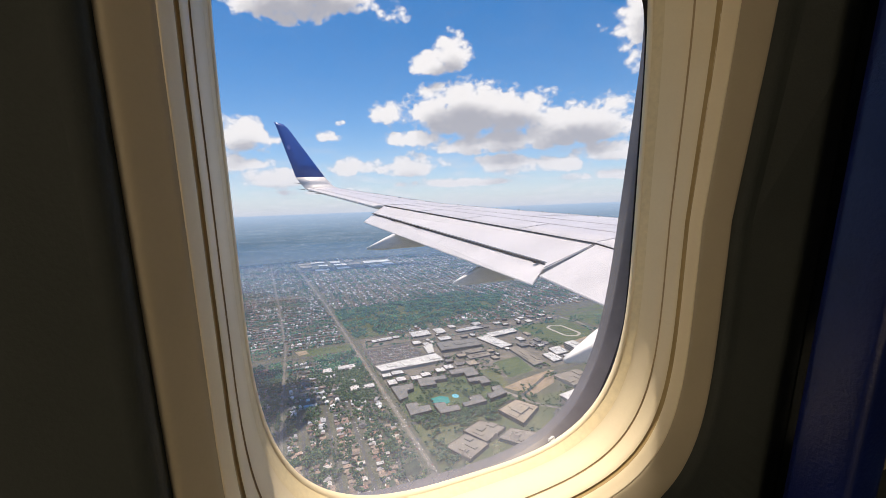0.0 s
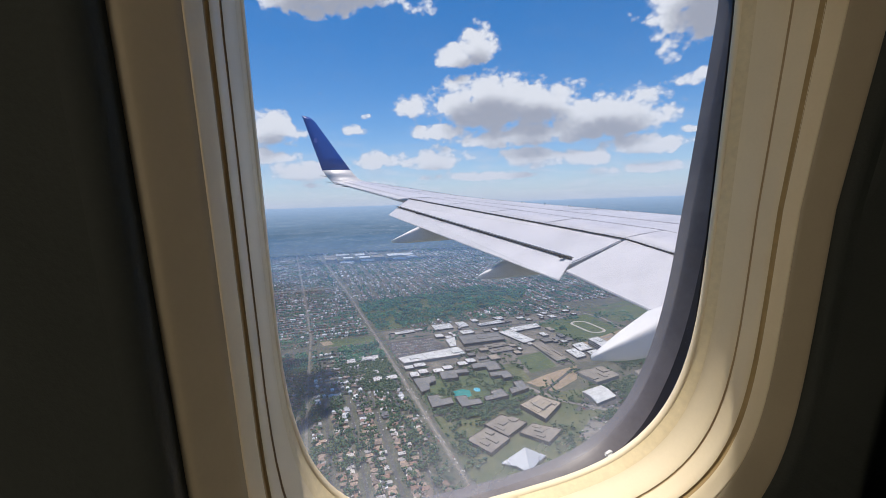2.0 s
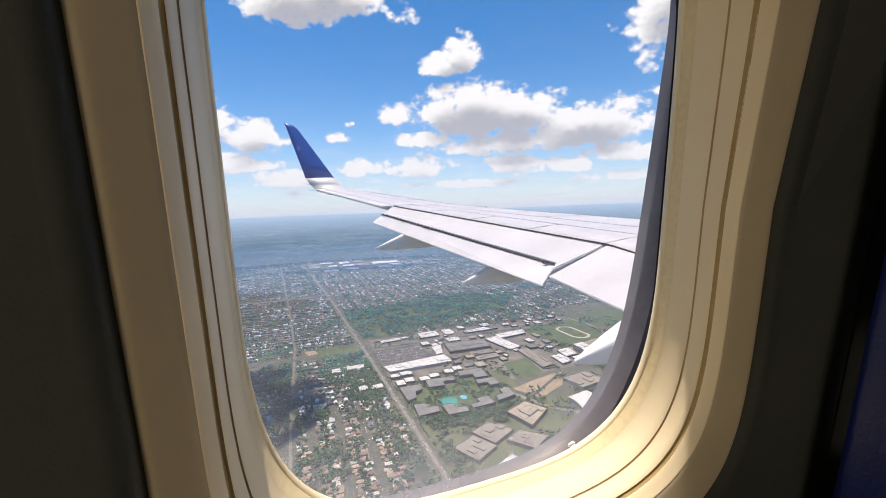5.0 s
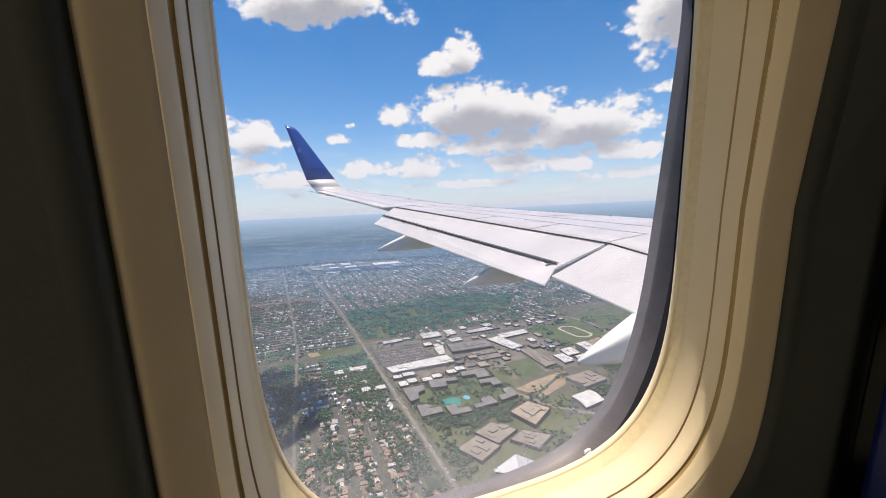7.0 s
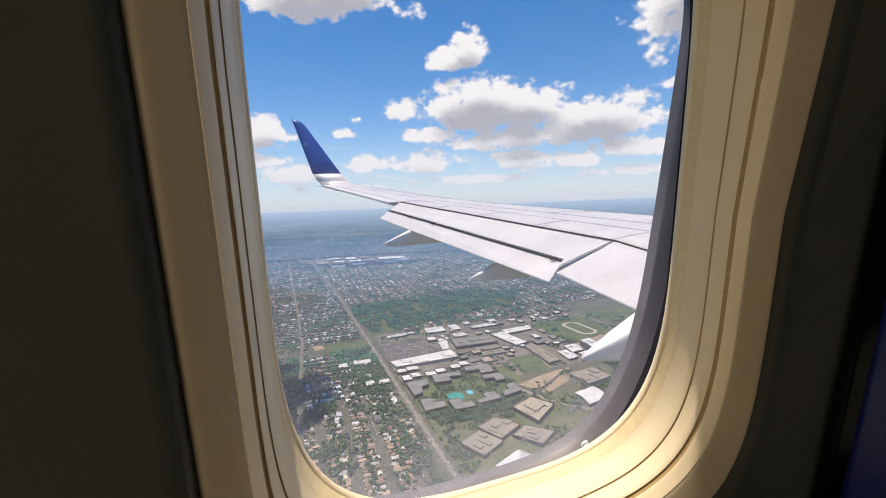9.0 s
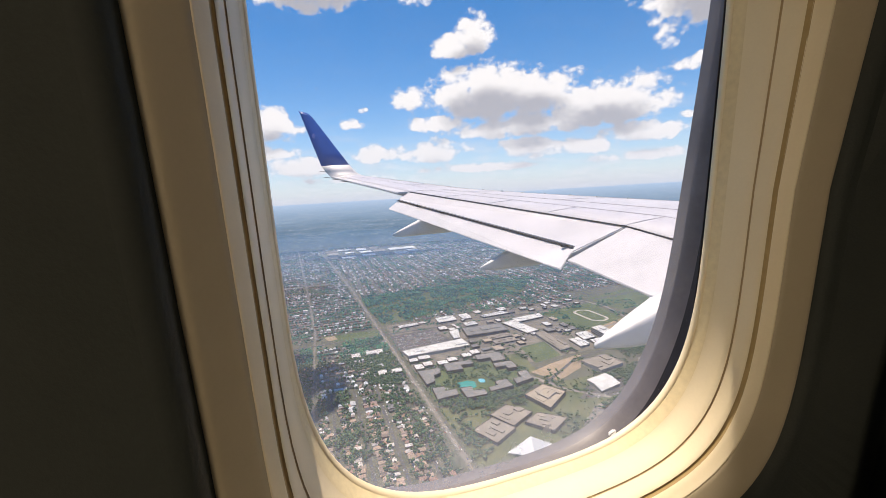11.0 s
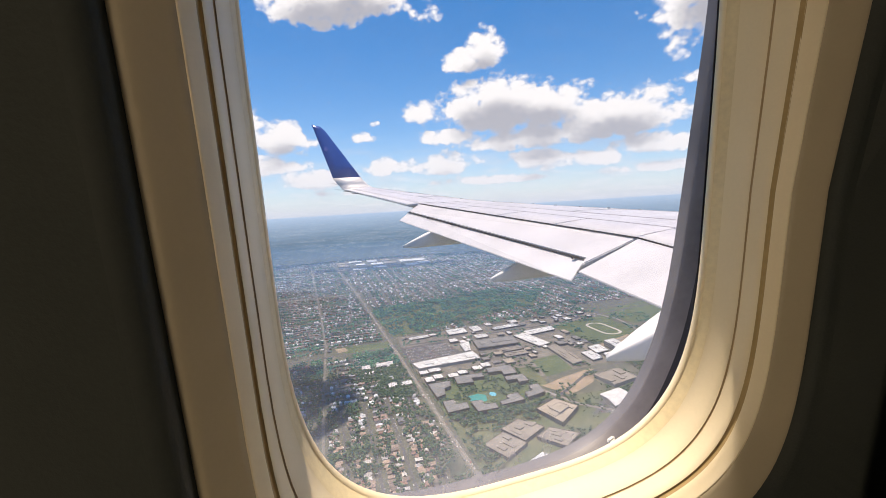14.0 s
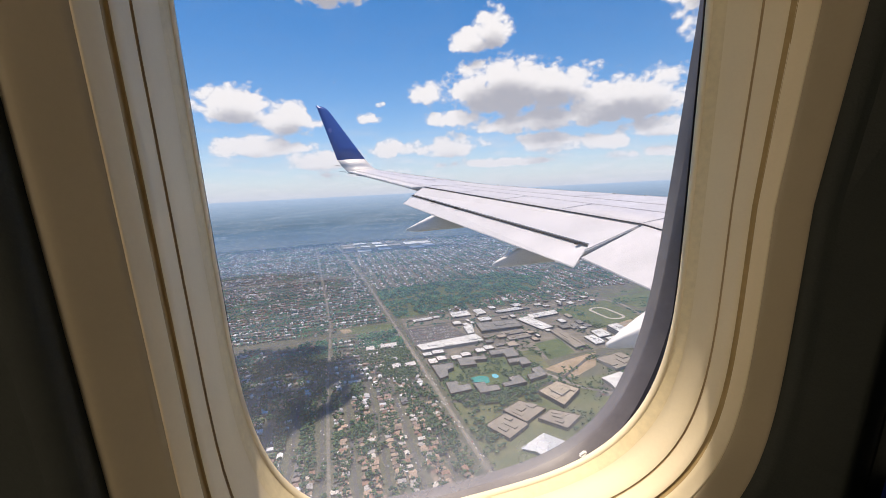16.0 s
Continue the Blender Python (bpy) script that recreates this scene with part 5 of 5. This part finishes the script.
def tree(r, h):
    home = thing("tree", "broad dark green leafy tree in a yard", "tree", group="yard trees")
    b = bmesh.new()
    bmesh.ops.create_cone(b, cap_ends=True, segments=7, radius1=0.45, radius2=0.2, depth=h * 0.6, matrix=Matrix.Translation((0, 0, h * 0.3 - 0.1)))
    for i in range(4):
        a = i * 1.6
        bmesh.ops.create_cone(b, cap_ends=True, segments=5, radius1=0.2, radius2=0.06, depth=h * 0.4, matrix=Matrix.Translation((math.cos(a) * r * 0.25, math.sin(a) * r * 0.25, h * 0.55)) @ pose(0, 0, 0, 0, 35, math.degrees(a)))
    me = bpy.data.meshes.new("trunk")
    b.to_mesh(me)
    b.free()
    me.materials.append(BARK)
    child("trunk", me, home, "brown trunk with limbs")
    child("crown", crown_mesh(clumps(0, 0, r, h, 26, 0), LEAF_ONE), home)
    return home


tree_kinds = [tree(5.0, 10), tree(6.0, 12), tree(4.2, 9), tree(5.2, 8)]
for i, t in enumerate(near_trees):
    m = Matrix.Translation((t[0], t[1], GZ)) @ pose(0, 0, 0, 0, 0, rng.uniform(0, 360))
    if i < 4:
        tree_kinds[i].matrix_basis = m
    else:
        copy_thing(tree_kinds[int(rng.integers(4))], m)

# residential streets
for along, c, a0, a1 in streets:
    if along == "x":
        a0c, a1c = max(a0, -0.22 * c - 200), min(a1, 1.05 * c + 300)
        corners = [(a0c, c - 3.5), (a1c, c - 3.5), (a1c, c + 3.5), (a0c, c + 3.5)]
    else:
        lo = max(a0, (c - 300) / 1.05)
        corners = [(c - 3.5, lo), (c + 3.5, lo), (c + 3.5, a1), (c - 3.5, a1)]
        a0c, a1c = lo, a1
    if a1c - a0c > 40 and not (along == "y" and 262 < c < 1150 and a0 < 2300):
        area("street", corners, ASPHALT, "narrow residential street between houses", "road", 0.1)
for c in [262 + 40 + 80 * i for i in range(11)]:
    area("street", rect(c - 3.5, c + 3.5, 2330, 2780), ASPHALT, "narrow residential street between houses", "road", 0.1)

# painted rows in the large parking lot
for row in range(11):
    area("stall_line", rect(264, 424, 1421.5 + row * 14.5, 1422.1 + row * 14.5), CLAY, "white painted row of parking stalls", "road marking", 0.19)

# parked cars
def cars(spots, name, label):
    verts, faces = [], []
    unit = [(-0.9, -2.2, 0.3), (0.9, -2.2, 0.3), (0.9, 2.2, 0.3), (-0.9, 2.2, 0.3), (-0.9, -2.2, 0.85), (0.9, -2.2, 0.85), (0.9, 2.2, 0.9), (-0.9, 2.2, 0.9), (-0.7, -1.3, 1.45), (0.7, -1.3, 1.45), (0.7, 0.8, 1.45), (-0.7, 0.8, 1.45), (-0.85, -1.9, 0.88), (0.85, -1.9, 0.88), (0.85, 1.4, 0.92), (-0.85, 1.4, 0.92)]
    fs = [(0, 1, 5, 4), (1, 2, 6, 5), (2, 3, 7, 6), (3, 0, 4, 7), (4, 5, 13, 12), (5, 6, 14, 13), (6, 7, 15, 14), (7, 4, 12, 15), (12, 13, 9, 8), (13, 14, 10, 9), (14, 15, 11, 10), (15, 12, 8, 11), (8, 9, 10, 11)]
    for x, y, a in spots:
        o, c, s = len(verts), math.cos(a), math.sin(a)
        verts += [(x + p * c - q * s, y + p * s + q * c, GZ + 0.12 + r) for p, q, r in unit]
        faces += [tuple(o + j for j in f) for f in fs]
    tagged(new(name, mesh_of(name, verts, faces, CAR_MANY)), label, "cars", kind="stuff")


spots_c = []
for row in range(11):
    for i in range(58):
        if rng.random() < 0.62:
            spots_c.append((262 + i * 2.9, 1425 + row * 14.5 + (5 if row % 2 else 0), 0.0))
for _ in range(420):
    x, y = rng.uniform(535, 760), rng.uniform(700, 995)
    if inside([(530, 800), (600, 860), (720, 890), (760, 800), (620, 700), (540, 740)], x, y) or inside([(590, 900), (650, 960), (745, 1000), (770, 910), (700, 880)], x, y):
        spots_c.append((x, round(y / 6.5) * 6.5, 0.3))
for i in range(260):
    y = rng.uniform(640, 3000)
    spots_c.append((MAIN_X(y) + rng.choice((-6.5, -3, 3, 6.5)), y, 0.02))
for along, c, a0, a1 in streets:
    if c < 1600:
        for _ in range(14):
            a = rng.uniform(a0, a1)
            x, y = (a, c + rng.choice((-3.2, 3.2))) if along == "x" else (c + rng.choice((-3.2, 3.2)), a)
            if in_view(x, y) and free(x, y):
                spots_c.append((x, y, 1.57 if along == "x" else 0.0))
cars(spots_c, "parked_cars", "small parked and driving cars of many colours")

# ---- the far plain and horizon ----
def distance_material():
    """The plain beyond five kilometres, in thin streaks of roofs and woods, bluish haze painted into its glow."""
    m = bpy.data.materials.new("far_plain")
    m.use_nodes = True
    t = m.node_tree
    t.nodes.remove(t.nodes["Principled BSDF"])
    g = t.nodes.new("ShaderNodeNewGeometry")
    sep = t.nodes.new("ShaderNodeSeparateXYZ")
    t.links.new(g.outputs["Position"], sep.inputs[0])
    # each height on the sheet stands for a distance on the plain 500 m below
    away = math_node(t, "DIVIDE", GZ, math_node(t, "MINIMUM", sep.outputs[2], -12.0))
    plain = t.nodes.new("ShaderNodeVectorMath")
    plain.operation = "SCALE"
    t.links.new(g.outputs["Position"], plain.inputs[0])
    t.links.new(away, plain.inputs["Scale"])

    def nz(scale, detail, rough):
        n = node(t, "ShaderNodeTexNoise", Scale=scale, Detail=detail, Roughness=rough)
        t.links.new(plain.outputs[0], n.inputs["Vector"])
        return n.outputs[0]
    # land colours already carry the blue of the haze
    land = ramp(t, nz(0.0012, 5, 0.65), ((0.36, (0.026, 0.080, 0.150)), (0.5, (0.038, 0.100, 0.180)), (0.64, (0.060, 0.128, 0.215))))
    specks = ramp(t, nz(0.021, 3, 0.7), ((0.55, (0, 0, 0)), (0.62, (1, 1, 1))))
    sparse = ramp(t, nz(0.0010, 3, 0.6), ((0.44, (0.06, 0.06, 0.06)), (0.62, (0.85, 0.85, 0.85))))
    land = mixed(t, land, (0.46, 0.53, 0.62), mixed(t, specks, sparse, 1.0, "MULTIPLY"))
    # the last rows of houses run on into the plain
    rows = t.nodes.new("ShaderNodeMapRange")
    rows.inputs[1].default_value, rows.inputs[2].default_value = -500.0, -340.0
    rows.inputs[3].default_value, rows.inputs[4].default_value = 0.85, 0.0
    t.links.new(sep.outputs[2], rows.inputs[0])
    land = mixed(t, land, ramp(t, nz(0.02, 4, 0.7), ((0.40, (0.050, 0.074, 0.078)), (0.55, (0.105, 0.125, 0.130)), (0.66, (0.34, 0.36, 0.38)))), rows.outputs[0])
    # distance haze mixed into the glowing colour, thickest at the horizon
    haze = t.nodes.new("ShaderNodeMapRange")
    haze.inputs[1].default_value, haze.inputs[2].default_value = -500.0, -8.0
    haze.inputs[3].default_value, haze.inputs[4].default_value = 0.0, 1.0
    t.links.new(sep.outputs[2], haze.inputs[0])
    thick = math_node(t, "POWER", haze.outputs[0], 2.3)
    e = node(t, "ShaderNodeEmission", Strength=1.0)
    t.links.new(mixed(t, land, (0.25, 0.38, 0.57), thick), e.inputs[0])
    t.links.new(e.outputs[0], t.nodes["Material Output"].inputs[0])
    return m


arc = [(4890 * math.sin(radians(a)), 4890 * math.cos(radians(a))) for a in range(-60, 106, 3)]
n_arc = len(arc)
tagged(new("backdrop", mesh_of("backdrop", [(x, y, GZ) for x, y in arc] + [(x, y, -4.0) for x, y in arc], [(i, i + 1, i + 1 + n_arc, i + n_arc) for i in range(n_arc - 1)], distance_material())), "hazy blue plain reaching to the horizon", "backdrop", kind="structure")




# ---- flat sheet standing in for summer haze over the town ----
def haze_material():
    """Bluish sheet added for aerial haze: denser outward, gone again at the plain's rim."""
    m = bpy.data.materials.new("haze_sheet")
    m.use_nodes = True
    t = m.node_tree
    t.nodes.remove(t.nodes["Principled BSDF"])
    c = t.nodes.new("ShaderNodeTexCoord")
    far = t.nodes.new("ShaderNodeVectorMath")
    far.operation = "LENGTH"
    t.links.new(c.outputs["Object"], far.inputs[0])
    ends = []
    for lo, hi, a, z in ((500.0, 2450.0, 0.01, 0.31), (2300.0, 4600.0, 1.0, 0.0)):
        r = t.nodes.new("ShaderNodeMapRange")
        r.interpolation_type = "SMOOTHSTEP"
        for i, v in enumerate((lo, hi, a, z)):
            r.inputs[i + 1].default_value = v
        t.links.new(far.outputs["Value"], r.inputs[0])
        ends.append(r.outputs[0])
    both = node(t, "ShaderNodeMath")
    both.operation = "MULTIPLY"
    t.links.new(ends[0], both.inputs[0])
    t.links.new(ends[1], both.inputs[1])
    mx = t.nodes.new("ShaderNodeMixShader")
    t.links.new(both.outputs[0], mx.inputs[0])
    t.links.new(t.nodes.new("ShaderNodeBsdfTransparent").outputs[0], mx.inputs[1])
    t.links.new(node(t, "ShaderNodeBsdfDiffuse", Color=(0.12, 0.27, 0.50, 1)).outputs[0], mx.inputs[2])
    t.links.new(mx.outputs[0], t.nodes["Material Output"].inputs[0])
    return m


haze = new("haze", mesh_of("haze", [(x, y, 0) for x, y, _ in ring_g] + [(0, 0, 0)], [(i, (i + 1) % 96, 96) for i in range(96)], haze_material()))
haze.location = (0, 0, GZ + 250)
tagged(haze, "flat bluish sheet standing in for haze over the town", "haze", kind="structure")
# ---- sky sheet with the clouds ----
# azimuth, elevation, width, height in degrees, how solid
CUMULUS = [(23.2, 11.5, 15.0, 7.4, 1.05), (28.4, 11.0, 13.0, 6.0, 1.05), (37.4, 9.2, 13.5, 6.0, 1.00), (16.8, 8.8, 7.5, 2.8, 0.85), (13.2, 11.8, 4.8, 3.2, 0.85), (28.8, 7.8, 22.0, 3.4, 0.95),
           (21.8, 18.2, 4.8, 4.8, 1.00), (19.4, 17.2, 4.6, 3.6, 1.00), (48.0, 19.4, 12.0, 10.0, 1.00), (43.6, 15.8, 6.0, 6.0, 0.20), (46.4, 12.4, 5.2, 2.4, 0.62),
           (1.6, 23.6, 12.0, 6.4, 1.00), (6.4, 24.6, 13.0, 5.6, 1.05), (14.6, 22.6, 6.0, 4.4, 0.12)]
LOW = [(41.2, 5.8, 9.0, 3.2, 0.85), (46.3, 7.2, 5.0, 1.2, 0.52), (8.6, 5.4, 6.5, 3.0, 0.80), (15.6, 5.5, 8.5, 3.6, 0.88), (28.2, 4.9, 10.0, 3.4, 0.85), (35.0, 4.8, 8.0, 2.8, 0.78), (-2.4, 6.0, 5.0, 1.8, 0.70), (0.6, 4.2, 10.5, 3.4, 0.90),
       (-3.6, 9.0, 7.0, 4.6, 0.98), (6.0, 9.2, 3.4, 1.9, 0.55), (-9.5, 10.4, 8.0, 5.0, 0.95), (-7.6, 6.0, 9.0, 3.4, 0.95), (2.6, 13.6, 3.4, 1.1, -0.06), (7.6, 10.8, 1.8, 1.2, 0.27), (42.0, 3.2, 16.0, 1.6, 0.66), (21.5, 3.2, 15.0, 1.6, 0.72), (6.0, 2.6, 14.0, 1.3, 0.66)]


def cloud_field():
    """How deep inside a cloud a direction (azimuth, elevation in degrees) lies: heaps over flattened bases, broken up by noise."""
    grp = bpy.data.node_groups.new("cloud_field", "ShaderNodeTree")
    grp.interface.new_socket("Direction", in_out="INPUT", socket_type="NodeSocketVector")
    for out_name in ("Depth", "Body"):
        grp.interface.new_socket(out_name, in_out="OUTPUT", socket_type="NodeSocketFloat")
    gi, go = grp.nodes.new("NodeGroupInput"), grp.nodes.new("NodeGroupOutput")
    sep = grp.nodes.new("ShaderNodeSeparateXYZ")
    grp.links.new(gi.outputs[0], sep.inputs[0])
    total = None
    for az, el, w, h, solid in CUMULUS + LOW:
        x = math_node(grp, "MULTIPLY_ADD", sep.outputs[0], 2 / w, -2 * az / w)
        y = math_node(grp, "MULTIPLY_ADD", sep.outputs[1], 2 / h, -2 * el / h)
        y = math_node(grp, "MAXIMUM", y, math_node(grp, "MULTIPLY", y, -1.7))
        q = math_node(grp, "MULTIPLY_ADD", x, x, math_node(grp, "MULTIPLY", y, y))
        f = math_node(grp, "MULTIPLY_ADD", q, -0.75, solid)
        total = f if total is None else math_node(grp, "SMOOTH_MAX", total, f, 0.15)
    total = math_node(grp, "MAXIMUM", total, -1.2)
    body = total
    parts = []
    for scale, detail, size in ((0.40, 5, 1.15), (1.7, 4, 0.24), (0, 0, 0)):
        mp = grp.nodes.new("ShaderNodeMapping")
        mp.inputs["Scale"].default_value = (1, 1.35, 1)
        grp.links.new(gi.outputs[0], mp.inputs[0])
        if scale:
            n = node(grp, "ShaderNodeTexNoise", Scale=scale, Detail=detail, Roughness=0.5, Distortion=0.2)
            grp.links.new(mp.outputs[0], n.inputs["Vector"])
            parts.append(math_node(grp, "MULTIPLY_ADD", n.outputs[0], 2 * size, -size))
            continue
        # rounded heads
        for scale_v, size_v in ((0.62, 0.46), (1.5, 0.26)):
            n = node(grp, "ShaderNodeTexVoronoi", Scale=scale_v)
            n.feature = "SMOOTH_F1"
            n.inputs["Smoothness"].default_value = 0.35
            grp.links.new(mp.outputs[0], n.inputs["Vector"])
            parts.append(math_node(grp, "MULTIPLY_ADD", n.outputs["Distance"], -1.5 * size_v, 0.62 * size_v))
    for p in parts:
        total = math_node(grp, "ADD", total, p)
    grp.links.new(total, go.inputs[0])
    grp.links.new(math_node(grp, "MULTIPLY_ADD", total, 0.38, math_node(grp, "MULTIPLY", body, 0.62)), go.inputs[1])
    return grp


def soft_step(t, value, lo, hi, to_lo=0.0, to_hi=1.0):
    n = t.nodes.new("ShaderNodeMapRange")
    n.interpolation_type = "SMOOTHSTEP"
    for i, v in enumerate((lo, hi, to_lo, to_hi)):
        n.inputs[i + 1].default_value = v
    t.links.new(value, n.inputs[0])
    return n.outputs[0]


def sky_material():
    m = bpy.data.materials.new("cloudy_sky")
    m.use_nodes = True
    t = m.node_tree
    t.nodes.remove(t.nodes["Principled BSDF"])
    g = t.nodes.new("ShaderNodeNewGeometry")
    unit = t.nodes.new("ShaderNodeVectorMath")
    unit.operation = "NORMALIZE"
    t.links.new(g.outputs["Position"], unit.inputs[0])
    sep = t.nodes.new("ShaderNodeSeparateXYZ")
    t.links.new(unit.outputs[0], sep.inputs[0])
    az = math_node(t, "MULTIPLY", math_node(t, "ARCTAN2", sep.outputs[0], sep.outputs[1]), 180 / math.pi)
    el = math_node(t, "MULTIPLY", math_node(t, "ARCSINE", sep.outputs[2]), 180 / math.pi)
    here = t.nodes.new("ShaderNodeCombineXYZ")
    t.links.new(az, here.inputs[0])
    t.links.new(el, here.inputs[1])
    field = cloud_field()
    depth = []
    for shift in ((0, 0, 0), (-0.25, 0.6, 0), (-0.8, 1.5, 0), (0.6, 1.9, 0), (-0.2, 2.7, 0)):
        off = t.nodes.new("ShaderNodeVectorMath")
        off.operation = "ADD"
        off.inputs[1].default_value = shift
        t.links.new(here.outputs[0], off.inputs[0])
        n = t.nodes.new("ShaderNodeGroup")
        n.node_tree = field
        t.links.new(off.outputs[0], n.inputs[0])
        depth.append(n.outputs[0 if not depth else 1])
    cover = soft_step(t, depth[0], -0.25, 0.45)
    # what lies between here and the sun shades the puff
    above = math_node(t, "MULTIPLY", math_node(t, "MAXIMUM", depth[1], 0.0), 0.25)
    for d in depth[2:]:
        above = math_node(t, "ADD", above, math_node(t, "MULTIPLY", math_node(t, "MAXIMUM", d, 0.0), 0.42))
    lit = soft_step(t, above, 0.40, 1.25, 1.0, 0.0)
    puff = mixed(t, (0.26, 0.29, 0.36), (0.58, 0.62, 0.685), lit)
    low = math_node(t, "POWER", 2.718, math_node(t, "MULTIPLY", el, -0.18))
    air = (0.345, 0.425, 0.575)
    puff = mixed(t, puff, air, math_node(t, "MULTIPLY", low, 0.75))
    veil = math_node(t, "MULTIPLY_ADD", low, 0.93, 0.03)
    # thin streaky haze cloud low over the horizon
    mp = t.nodes.new("ShaderNodeMapping")
    mp.inputs["Scale"].default_value = (0.16, 0.75, 1)
    t.links.new(here.outputs[0], mp.inputs[0])
    streak = node(t, "ShaderNodeTexNoise", Scale=1.0, Detail=6, Roughness=0.6, Distortion=0.4)
    t.links.new(mp.outputs[0], streak.inputs["Vector"])
    thin = math_node(t, "MULTIPLY", soft_step(t, streak.outputs[0], 0.42, 0.72), soft_step(t, el, 2.0, 12.0, 0.55, 0.02))
    cover = math_node(t, "MAXIMUM", cover, thin)
    alpha = math_node(t, "SUBTRACT", 1.0, math_node(t, "MULTIPLY", math_node(t, "SUBTRACT", 1.0, cover), math_node(t, "SUBTRACT", 1.0, veil)))
    e = node(t, "ShaderNodeEmission", Strength=1.0)
    t.links.new(mixed(t, air, puff, cover), e.inputs[0])
    clear = t.nodes.new("ShaderNodeBsdfTransparent")
    mx = t.nodes.new("ShaderNodeMixShader")
    t.links.new(alpha, mx.inputs[0])
    t.links.new(clear.outputs[0], mx.inputs[1])
    t.links.new(e.outputs[0], mx.inputs[2])
    t.links.new(mx.outputs[0], t.nodes["Material Output"].inputs[0])
    return m


verts, faces = [], []
azs, els = list(range(-60, 106, 5)), [-0.05, 3, 6, 10, 15, 20, 26, 32, 40]
for el in els:
    for az in azs:
        verts.append(Vector((math.sin(radians(az)) * math.cos(radians(el)), math.cos(radians(az)) * math.cos(radians(el)), math.sin(radians(el)))) * 4950)
for r in range(len(els) - 1):
    for i in range(len(azs) - 1):
        o = r * len(azs) + i
        faces.append((o, o + 1, o + 1 + len(azs), o + len(azs)))
tagged(new("backdrop_sky", mesh_of("backdrop_sky", verts, faces, sky_material(), True)), "blue sky with white cumulus clouds and pale horizon haze", "sky", kind="structure")

# the cumulus overhead whose shadow lies on the town
CLOUD = simple("cloud_white", (0.85, 0.85, 0.86), (0.92, 0.92, 0.92), 0.01, 1.0, spec=0.0)
q = random.Random(5)
sb = bmesh.new()
for i in range(250):
    x, y = q.uniform(-1, 1), q.uniform(-1, 1)
    if x * x + y * y < 1.1:
        bmesh.ops.create_icosphere(sb, subdivisions=2, radius=q.uniform(22, 42), matrix=Matrix.Translation((x * 330, y * 300, q.uniform(-20, 50))))
for v in sb.verts:
    v.co += Vector((1, 1, 0.6)) * 40 * noise.fractal(v.co / 90, 0.9, 2.1, 4)
me = bpy.data.meshes.new("cloud")
sb.to_mesh(me)
sb.free()
me.materials.append(CLOUD)
over = tagged(new("cloud", me), "white cumulus cloud floating high overhead", "cloud")
over.location = Vector((-275, 1240, GZ)) + TO_SUN * 2600
